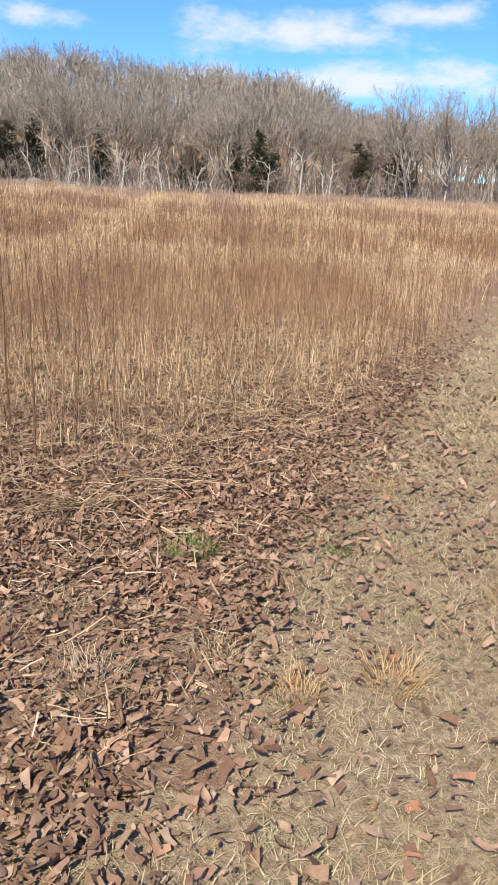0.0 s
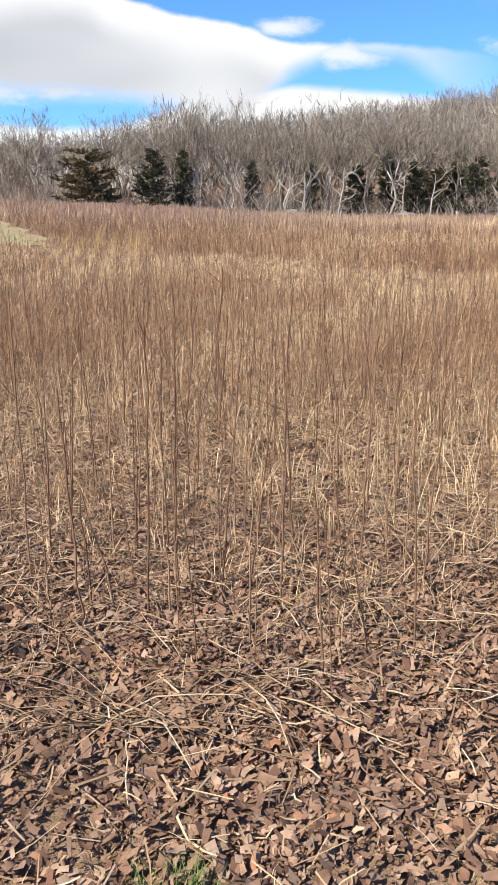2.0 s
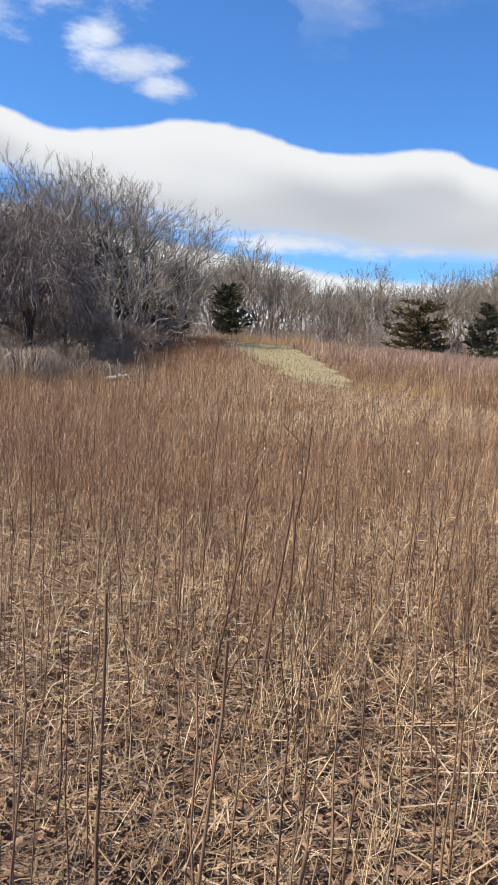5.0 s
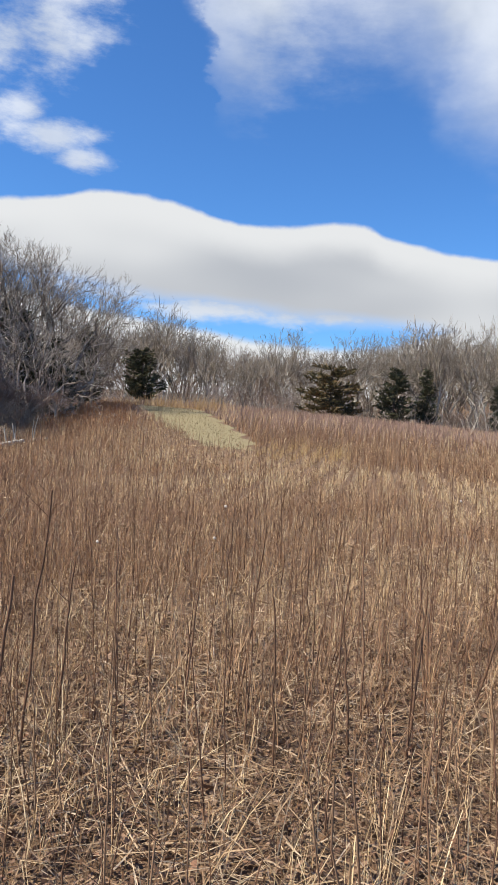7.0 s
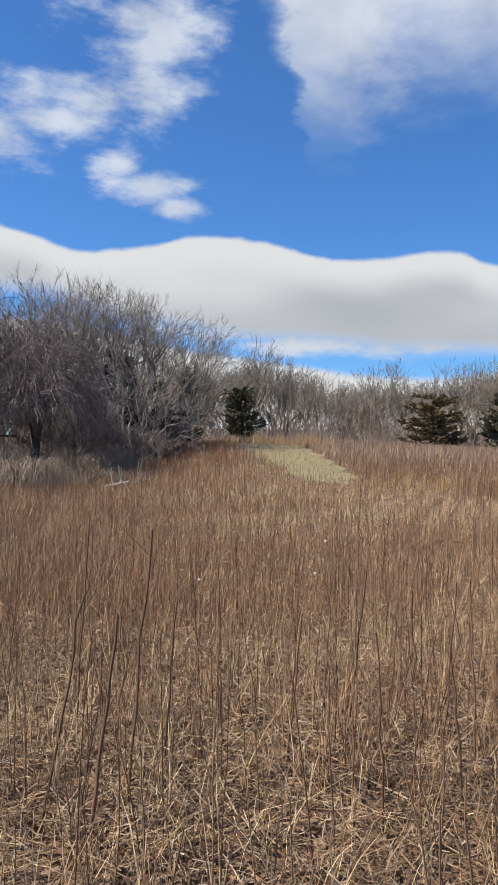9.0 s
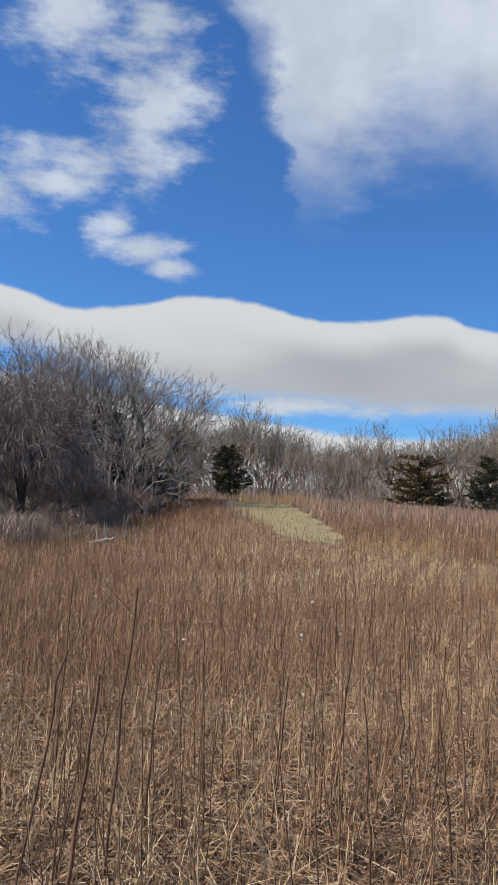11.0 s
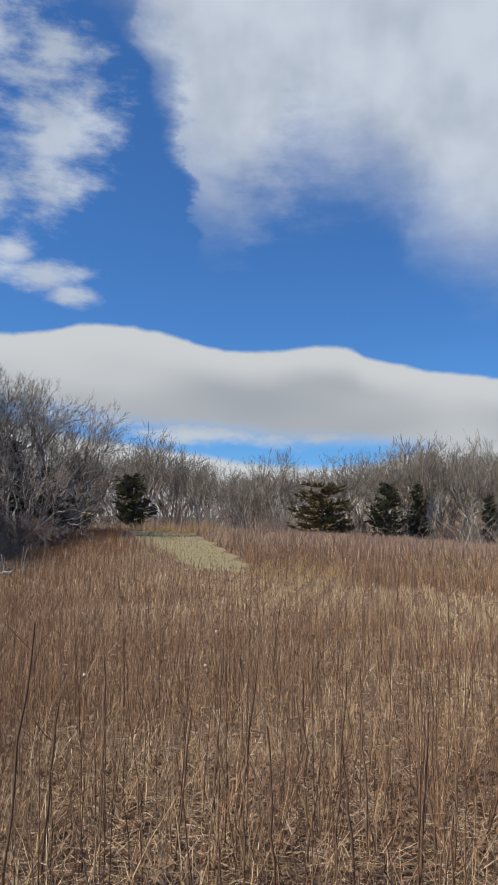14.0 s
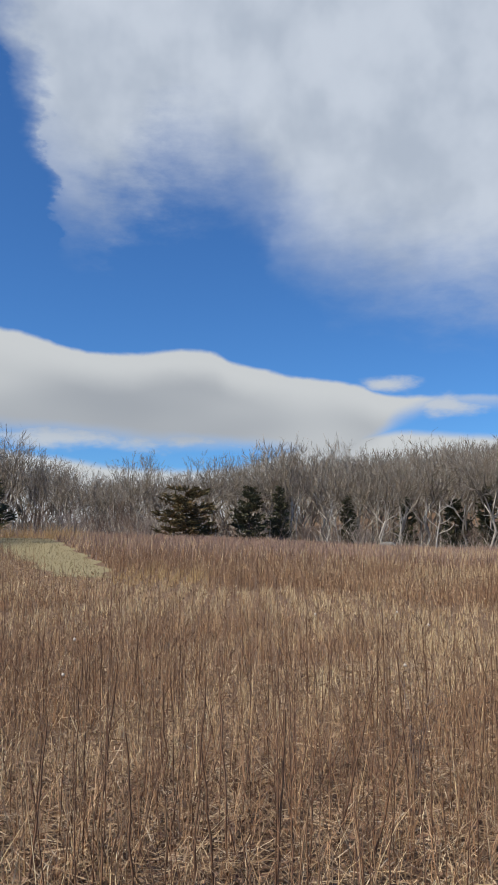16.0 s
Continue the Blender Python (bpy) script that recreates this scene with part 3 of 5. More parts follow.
def conifer(seed, height, width, label, needles, layered=False, sprays=1500, bare=0.08, spray=0.34, pointed=1.0):
    """A cedar: trunk, boughs and a crown of many flat sprays."""
    g = np.random.default_rng(seed)
    root = new("cedar_tree")
    t = np.linspace(0, 1, 8)
    line = np.stack([0.10 * np.sin(t * 5 + seed), 0.08 * np.sin(t * 4), t * height - 0.1], 1)
    V, F = tubes(line[None], np.array([height * 0.022]), 0.2, 7)
    tb = Batch()
    tb.add(V[0], F)
    part("trunk", tb.mesh("trunk"), DARKBARK, root)
    nb = int(height * (9 if layered else 13))
    boughs, cr = Batch(), Batch()
    per = max(6, sprays // nb)
    for k in range(nb):
        s = bare + (1 - bare) * (k + g.random() * 0.8) / nb
        if layered:
            reach = width / 2 * (0.55 + 0.6 * g.random()) * (1 - 0.55 * s ** 2.2) * (0.75 if s < 0.15 else 1)
        else:
            reach = width / 2 * (0.5 + 0.55 * g.random()) * ((1 - s) ** (0.75 * pointed) + 0.06) * (1.2 if s > 0.12 else 0.8)
        a = g.random() * 6.283
        z0 = s * height
        rise = (0.16 if layered else 0.35) * reach * (0.3 + g.random())
        u = np.linspace(0, 1, 5)
        pts = np.stack([np.cos(a) * reach * u, np.sin(a) * reach * u, z0 + rise * u ** 1.3 - 0.10 * reach * np.sin(u * 3.14)], 1)
        pts[:, 0] += np.interp(z0, line[:, 2], line[:, 0])
        V, F = tubes(pts[None], np.array([0.012 + 0.012 * reach]), 0.3, 3)
        boughs.add(V[0], F)
        n = int(per * (0.4 + 1.2 * reach / (width / 2)))
        f = g.random(n) ** 0.7 * 4
        i = np.minimum(f.astype(int), 3)
        base = pts[i] + (pts[i + 1] - pts[i]) * (f - i)[:, None] + g.normal(0, 0.09 * reach ** 0.5, (n, 3)) * (1, 1, 0.5 if layered else 0.9)
        out = np.stack([np.cos(a) + g.normal(0, 0.7, n), np.sin(a) + g.normal(0, 0.7, n), 0.25 + g.normal(0, 0.35, n)], 1)
        out /= np.linalg.norm(out, axis=1, keepdims=True)
        ln = spray * (0.5 + g.random(n))
        P = np.stack([base, base + out * ln[:, None] * 0.5 + (0, 0, 0.03), base + out * ln[:, None]], 1)
        side = np.cross(out, g.normal(0, 1, (n, 3)))
        side /= np.linalg.norm(side, axis=1, keepdims=True)
        cr.add(*ribbons(P, side, ln * 0.42, 0.15))
        side2 = np.cross(out, side)
        cr.add(*ribbons(P + g.normal(0, 0.05, (n, 1, 3)), side2, ln * 0.30, 0.15))
    part("branchwork", boughs.mesh("branchwork"), DARKBARK, root)
    part("crown", cr.mesh("crown"), needles, root)
    return tagged(root, label, "tree")


def at_polar(az, r, sink=0.0):
    x, y = -math.sin(radians(az)) * r, math.cos(radians(az)) * r
    return x, y, float(land(x, y)) - sink


def put(ob, az, r, turn=0.0, scale=1.0, group=""):
    x, y, z = at_polar(az, r)
    ob.matrix_world = pose(x, y, z, 0, 0, turn) @ Matrix.Scale(scale, 4)
    if group:
        ob["group"] = group
    return ob


def put_copy(ob, az, r, turn, scale, group=""):
    x, y, z = at_polar(az, r)
    c = copy_thing(ob, pose(x, y, z, 0, 0, turn))
    c.scale = (scale, scale, scale)
    if group:
        c["group"] = group
    return c


SKY_AZ = [-63, -54, -49, -46, -43, -38, -30, -24, -18, -14, -9, -5, -3.4, -1.7, 0, 2, 4, 8, 11, 13.4, 15.7, 18, 21, 29]
SKY_H = [12.5, 12.5, 11.0, 11.5, 12.5, 12.5, 12.0, 12.3, 12.8, 13.2, 12.8, 13.2, 13.2, 14.4, 13.0, 10.8, 10.0, 10.2, 9.8, 10.8, 12.8, 12.6, 12.0, 13]


def build_woods():
    g = random.Random(5)
    kinds = []
    for s in range(4):
        kinds.append(fan_tree(20 + s, 11.5, BARK, WOODLAND, "tall bare grey oak at the wood's edge", 6, 0.52, 0.27 + 0.05 * (s % 2), 900, r=0.14, twig_w=0.036, up=0.10, crook=0.10, shrink=0.78, tip=0.03))
    for s in range(2):
        kinds.append(fan_tree(40 + s, 11.0, BARK, WOODLAND, "slender bare grey tree in the woods", 6, 0.34, 0.40, 600, r=0.12, twig_w=0.036, up=0.2, crook=0.09, shrink=0.78, tip=0.03))
    kinds.append(fan_tree(50, 7.0, BARK, TWIG_RED, "bare reddish-brown young tree at the wood's edge", 6, 0.42, 0.15, 900, r=0.09, twig_w=0.03, up=0.2, crook=0.09, tip=0.03))
    spots = []
    for row, (r0, step, n0) in enumerate(((91, 1.7, -62), (99, 1.9, -61))):
        az = n0
        while az < 42:
            spots.append((az + g.uniform(-0.7, 0.7), r0 + g.uniform(-3, 5), row))
            az += step * g.uniform(0.6, 1.4)
    first = set()
    for az, r, row in spots:
        k = g.choice([0, 0, 1, 1, 2, 2, 3, 3, 4, 5, 6]) if row == 0 else g.choice([0, 1, 2, 3, 4, 5])
        # crowns rise where the wood stands higher
        tall = np.interp(az, SKY_AZ, SKY_H) / 11.5
        sc = tall * g.uniform(0.8, 1.06) * (1 + 0.05 * row)
        if k not in first:
            first.add(k)
            put(kinds[k], az, r, g.uniform(0, 360), sc, "bare trees of the wood")
        else:
            put_copy(kinds[k], az, r, g.uniform(0, 360), sc, "bare trees of the wood")


build_woods()


def tree_stamp(seed, height, spread, foot):
    """Arrays of a light bare tree: its stem and limbs as tubes, its forks and twigs as ribbons."""
    g = np.random.default_rng(seed)
    p, d = np.zeros((1, 3)), np.array([[g.normal(0, 0.08), g.normal(0, 0.08), 1.0]])
    ln, rad = np.array([height * foot]), np.array([height * 0.013])
    stem, limbs = Batch(), Batch()
    for k in range(6):
        d = d / np.linalg.norm(d, axis=1, keepdims=True)
        n = len(p)
        end = p + d * ln[:, None]
        P = np.stack([p, (p + end) / 2 + g.normal(0, 0.08, (n, 3)) * ln[:, None], end], 1)
        if k < 2:
            stem.add(*tubes(P, rad, 0.75, 4))
        else:
            s = g.normal(0, 1, (n, 3))
            limbs.add(*ribbons(P if k < 4 else P[:, ::2], s / np.linalg.norm(s, axis=1, keepdims=True), np.maximum(rad * 2, 0.0048), 0.7))
        kids = (4, 3, 3, 2, 3, 2)[k]
        at = np.concatenate([p + (end - p) * f for f in (1.0, 0.7, 0.88, 0.55)[:kids]])
        par = np.tile(d, (kids, 1))
        side = g.normal(0, 1, par.shape)
        side -= par * (side * par).sum(1, keepdims=True)
        side /= np.linalg.norm(side, axis=1, keepdims=True)
        ang = spread * np.repeat(np.array([0.7, 1.15, 1.0, 1.4])[:kids], n) * (0.6 + 0.7 * g.random(len(par)))
        d = par * np.cos(ang)[:, None] + side * np.sin(ang)[:, None] + (0, 0, 0.10)
        p, ln = at, (height * 0.24 if k == 0 else ln.mean() * 0.76) * (0.65 + 0.6 * g.random(len(at)))
        rad = np.tile(rad, kids) * 0.64
    out = []
    for b in (stem, limbs):
        V = np.concatenate(b.v)
        out.append((V, np.concatenate(b.f[4])))
    sc = height / out[1][0][:, 2].max()
    return [(V * sc, F) for V, F in out]


def far_woods():
    """The depth of the wood behind its edge and up the hill: trees that nobody could count."""
    g = np.random.default_rng(77)
    stamps = [tree_stamp(700 + k, 1.0, (0.54, 0.46, 0.60)[k % 3], (0.24, 0.34)[k % 2]) for k in range(6)]
    stems, limbs = Batch(), Batch()
    for r0, step in ((104, 1.25), (112, 1.25), (122, 1.25), (134, 1.2), (147, 1.0), (158, 0.8), (166, 0.75), (173, 0.7), (181, 0.7)):
        az = -63.0
        while az < 44:
            a, r = az + g.uniform(-0.5, 0.5), r0 + g.uniform(-5, 5)
            az += step * g.uniform(0.6, 1.4)
            if r > 160 and a > 0:
                continue
            x, y, z = at_polar(a, r, 0.2)
            tall = np.interp(a, SKY_AZ, SKY_H) * g.uniform(0.8, 1.05)
            if r > 140:
                tall *= np.interp(a, [-50, -40, -20, -8, 0, 30], [0.9, 1.0, 1.0, 0.95, 0.95, 0.95])
            (V0, F0), (V1, F1) = stamps[int(g.integers(0, 6))]
            t = g.random() * 6.283
            turn = np.array([[math.cos(t), -math.sin(t), 0], [math.sin(t), math.cos(t), 0], [0, 0, 1]])
            wide = np.array([tall * g.uniform(0.9, 1.2), tall * g.uniform(0.9, 1.2), tall])
            stems.add(V0 @ turn.T * wide + (x, y, z), F0)
            limbs.add(V1 @ turn.T * wide + (x, y, z), F1)
    stuff("far_woods", limbs, WOODLAND, "bare grey crowns of deep leafless woods", "woods")
    stuff("far_trunks", stems, WOODLAND, "grey trunks crowded deep in the leafless woods", "woods")


def undergrowth():
    g = np.random.default_rng(78)
    n = 32000
    a, r = np.radians(g.uniform(-63, 44, n)), g.uniform(86, 118, n)
    a[:8000], r[:8000] = np.radians(g.uniform(-52, 12, 8000)), g.uniform(140, 186, 8000)
    x, y = -np.sin(a) * r, np.cos(a) * r
    h = (0.6 + 3.8 * g.random(n) ** 1.8) * (0.5 + patchy(x, y, 0.3))
    h[:8000] *= 1.8
    P, sd, _ = blades(x, y, h, 0.2 + 0.8 * g.random(n), np.ones(n), 3)
    b = Batch()
    b.add(*ribbons(P, sd, (0.03 + 0.05 * g.random(n)) * np.where(r > 140, 2.0, 1.0), 0.4))
    stuff("undergrowth", b, CROWN, "brown leafless undergrowth along the wood's edge", "undergrowth")



cedar_a = put(conifer(3, 6.1, 7.4, "spreading bronze-green cedar standing at the field's edge", NEEDLE_BROWN, layered=True, sprays=2200, bare=0.1, spray=0.42), 4.4, 86, 20)
cedar_b = put(conifer(4, 6.6, 4.6, "dark green conical cedar at the field's edge", NEEDLE, sprays=2000, spray=0.36, pointed=0.75), -0.2, 88, 0)
cedar_c = put(conifer(5, 6.9, 2.8, "narrow dark green cedar at the field's edge", NEEDLE, sprays=1300, spray=0.36, pointed=0.8), -2.4, 91, 0)
cedar_d = put(conifer(6, 4.9, 4.0, "dark shaded cedar beyond the mown strip", NEEDLE, sprays=1500, spray=0.34, pointed=0.5), 18.3, 72, 0)
for az, r, sc, who in ((-7.4, 93, 0.9, cedar_c), (-11.6, 93, 0.9, cedar_c), (-15.0, 92, 0.9, cedar_b), (-17.1, 97, 1.1, cedar_c), (-18.9, 93, 0.95, cedar_b), (-20.6, 94, 0.9, cedar_a), (-21.9, 95, 1.05, cedar_c), (-23.3, 90, 1.0, cedar_b),
                       (-25.2, 96, 1.1, cedar_c), (-29.8, 100, 1.0, cedar_c), (-36.4, 96, 0.85, cedar_b), (-39.6, 90, 0.85, cedar_c), (-41.2, 89, 1.05, cedar_c), (-42.3, 91, 0.75, cedar_b),
                       (-48.5, 93, 0.95, cedar_b), (-51.5, 94, 0.9, cedar_b), (27.6, 56, 1.2, cedar_b), (24.6, 54, 0.8, cedar_b), (22.2, 66, 0.9, cedar_c)):
    put_copy(who, az, r, az * 37, sc, "cedars in the wood")
    
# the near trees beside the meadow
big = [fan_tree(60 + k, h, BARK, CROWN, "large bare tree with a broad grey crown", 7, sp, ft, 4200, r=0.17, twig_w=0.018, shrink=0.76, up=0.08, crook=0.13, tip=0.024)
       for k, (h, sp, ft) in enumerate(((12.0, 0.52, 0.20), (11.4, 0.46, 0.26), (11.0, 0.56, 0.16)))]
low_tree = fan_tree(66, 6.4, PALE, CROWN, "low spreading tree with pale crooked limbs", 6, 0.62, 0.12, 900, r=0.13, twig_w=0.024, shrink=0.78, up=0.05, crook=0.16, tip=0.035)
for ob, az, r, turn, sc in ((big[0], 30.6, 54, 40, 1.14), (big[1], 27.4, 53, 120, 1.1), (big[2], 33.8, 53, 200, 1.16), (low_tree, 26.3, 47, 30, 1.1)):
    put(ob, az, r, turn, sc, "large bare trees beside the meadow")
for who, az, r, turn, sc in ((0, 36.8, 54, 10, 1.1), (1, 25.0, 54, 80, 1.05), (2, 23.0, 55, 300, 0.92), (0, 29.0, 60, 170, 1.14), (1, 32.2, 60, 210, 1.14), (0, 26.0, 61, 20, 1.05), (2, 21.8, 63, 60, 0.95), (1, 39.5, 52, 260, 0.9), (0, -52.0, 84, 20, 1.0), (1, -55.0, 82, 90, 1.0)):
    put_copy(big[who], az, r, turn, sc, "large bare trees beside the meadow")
for az, r, turn, sc in ((28.6, 48, 100, 0.95), (24.3, 50, 190, 0.85), (30.4, 46, 250, 0.8), (22.6, 58, 320, 0.8)):
    put_copy(low_tree, az, r, turn, sc, "low spreading trees beside the meadow")


def vine_tree(seed, height, width, label):
    """A dark trunk with limbs under a mound of hanging tangled vines."""
    g = np.random.default_rng(seed)
    root = new("vine_tree")
    tr = Batch()
    u = np.linspace(0, 1, 6)
    trunk = np.stack([0.25 * np.sin(u * 3), 0.1 * np.sin(u * 5), height * 0.62 * u - 0.2], 1)
    V, F = tubes(trunk[None], np.array([0.27]), 0.6, 9)
    tr.add(V[0], F)
    for k in range(9):
        a, s = k * 0.75 + g.random(), 0.35 + 0.6 * g.random()
        p = np.array([np.interp(s, u, trunk[:, i]) for i in range(3)])
        q = p + (math.cos(a) * width * 0.36, math.sin(a) * width * 0.36, height * 0.25 * g.random() + 0.3)
        P = np.stack([p, (p + q) / 2 + (0, 0, 0.4) + g.normal(0, 0.15, 3), q])
        V, F = tubes(P[None], np.array([0.10]), 0.4, 5)
        tr.add(V[0], F)
    part("trunk", tr.mesh("trunk"), DARKBARK, root)
    n = 9500
    d = g.normal(0, 1, (n, 3))
    d[:, 2] = np.abs(d[:, 2]) * 0.9 - 0.15
    d /= np.linalg.norm(d, axis=1, keepdims=True)
    a = np.arctan2(d[:, 1], d[:, 0])
    lump = 1 + 0.13 * np.sin(a * 3 + seed) + 0.09 * np.sin(a * 7 + d[:, 2] * 6) + 0.07 * np.sin(d[:, 2] * 11)
    b0 = d * (lump * (0.72 + 0.30 * g.random(n) ** 0.6))[:, None] * (width / 2, width / 2, height * 0.54) + (0, 0, height * 0.46)
    ln = 0.35 + 0.9 * g.random(n) ** 1.8
    w = np.linspace(0, 1, 4)
    wild = g.random(n) < 0.45
    way = np.where(wild[:, None], g.normal(0, 0.6, (n, 3)) + (0, 0, 0.1), g.normal(0, 0.22, (n, 3)) + d * 0.22 - (0, 0, 0.85))
    P = b0[:, None] + way[:, None] * (ln[:, None] * w)[..., None] + d[:, None] * (0.25 * ln[:, None] * np.sin(w * 2.6))[..., None] + g.normal(0, 0.05, (n, 4, 3)) * w[None, :, None]
    P[..., 2] = np.maximum(P[..., 2], 0.15)
    sd = np.cross(way, g.normal(0, 1, (n, 3)))
    sd /= np.linalg.norm(sd, axis=1, keepdims=True)
    cr = Batch()
    cr.add(*ribbons(P, sd, 0.018 + 0.02 * g.random(n), 0.5))
    part("vines", cr.mesh("vines"), DRAPE, root, "hanging purple-grey vine stems")
    return tagged(root, label, "tree", "vine-draped trees beside the meadow")


vine = put(vine_tree(70, 7.7, 6.4, "dark tree under a mound of hanging leafless vines"), 33.3, 39, 60)
put_copy(vine, 37.4, 40, 190, 1.05)
put_copy(vine, 30.4, 45, 300, 0.66)


def bramble(seed, w, h, n, material, label):
    """A mound of arching canes, fanned out from many feet."""
    g = np.random.default_rng(seed)
    a, rr = g.random(n) * 6.283, w * 0.28 * np.sqrt(g.random(n))
    base = np.stack([np.cos(a) * rr, np.sin(a) * rr, np.full(n, -0.05)], 1)
    b = a + g.normal(0, 0.9, n)
    reach = w * 0.35 * (0.3 + g.random(n))
    top = h * (0.45 + 0.6 * g.random(n)) * (1 - 0.3 * (rr / (w * 0.28)) ** 2)
    u = np.linspace(0, 1, 6)
    P = base[:, None] + np.stack([np.cos(b)[:, None] * reach[:, None] * u, np.sin(b)[:, None] * reach[:, None] * u, top[:, None] * np.sin(u * 2.7)], -1)
    P += g.normal(0, 0.10 * h, P.shape) * u[None, :, None]
    side = np.stack([-np.sin(b), np.cos(b), np.zeros(n)], 1)
    B = Batch()
    B.add(*ribbons(P, side, np.full(n, 0.018) * (0.6 + 0.8 * g.random(n)), 0.4))
    root = part("bramble_thicket", B.mesh("bramble_thicket"), material)
    return tagged(root, label, "bush")


put(bramble(1, 3.6, 1.35, 1500, BRUSH, "low mound of dry grey bramble canes"), 33.6, 29.5)
put(bramble(2, 3.4, 0.9, 900, BRUSH, "low mound of dry grey bramble canes"), 28.8, 33)


def thicket(seed, h, material, label):
    ob = fan_tree(seed, h, material, material, label, 6, 0.62, 0.06, 1900, r=0.035, twig_w=0.014, up=0.05)
    ob.name = "leafless_bush"
    return tagged(ob, label, "bush", "bushes under the large trees")


bush_a = put(thicket(90, 1.9, BRUSH, "tangled grey leafless bush under the large trees"), 28.6, 36)
bush_b = put(thicket(91, 2.6, TWIG_RED, "reddish-grey leafless bush under the large trees"), 26.4, 40)
bush_c = put(thicket(92, 3.2, VINE, "tall dark leafless bush behind the brush"), 30.2, 42)
for who, az, r, turn, sc in ((bush_a, 31.2, 33, 50, 0.95), (bush_a, 26.9, 37, 120, 0.9), (bush_a, 25.2, 40, 200, 0.85), (bush_a, 34.2, 33, 300, 1.0), (bush_b, 24.6, 43, 30, 0.9), (bush_b, 28.0, 42, 250, 1.1),
                             (bush_b, 33.0, 40, 100, 1.2), (bush_c, 27.6, 46, 70, 1.1), (bush_c, 25.4, 48, 160, 1.0), (bush_c, 33.0, 46, 220, 1.2), (bush_c, 23.6, 54, 10, 1.0), (bush_c, 36.0, 42, 330, 1.2),
                             (bush_b, 22.8, 58, 190, 1.0), (bush_c, 29.2, 50, 270, 1.3), (bush_b, 21.8, 66, 80, 1.2), (bush_c, 31.5, 52, 15, 1.4)):
    put_copy(who, az, r, turn, sc)
for who, az, r, turn, sc in ((bush_b, 19.5, 74, 10, 1.3), (bush_b, 15.0, 78, 60, 1.2), (bush_c, 13.0, 80, 110, 1.1), (bush_b, 11.0, 83, 170, 1.1), (bush_b, 8.8, 84, 220, 1.2), (bush_c, 7.0, 86, 280, 1.0), (bush_b, 1.5, 88, 330, 1.0),
                             (bush_b, -4.6, 90, 20, 1.1), (bush_c, -8.0, 90, 70, 1.0), (bush_b, -16.0, 90, 130, 1.1), (bush_c, -23.5, 87, 180, 1.0), (bush_b, -40.0, 86, 240, 1.2), (bush_c, -43.2, 87, 300, 1.2), (bush_b, -48.2, 88, 15, 1.2),
                             (bush_c, -50.4, 87, 75, 1.2), (bush_b, -54.6, 86, 135, 1.2)):
    put_copy(who, az, r, turn, sc)["label"] = "leafless brownish bush at the wood's edge"


def in_field(x, y, soft=0.5):
    d = y - front(x)
    return (d > 0) & (rng.random(len(x)) < np.clip(d / soft, 0.1, 1)) & ~on_strip(x, y, 0.3)


def redness(x, y):
    """Where reddish weeds stand among the straw, 0 to 1."""
    r = np.hypot(x, y)
    az = np.degrees(np.arctan2(-x, y))
    far = sstep((r - 24) / 22) * np.clip(1.2 - np.abs(az - 2) / 26, 0, 1) * 0.85
    left = sstep((r - 16) / 14) * sstep((az - 12) / 10)
    mid = np.clip((patchy(x, y, 0.26) - 0.47) * 5, 0, 1) * 0.92 * sstep((r - 2) / 3)
    return np.clip(np.maximum(np.maximum(far, left * 0.7), mid), 0, 1)


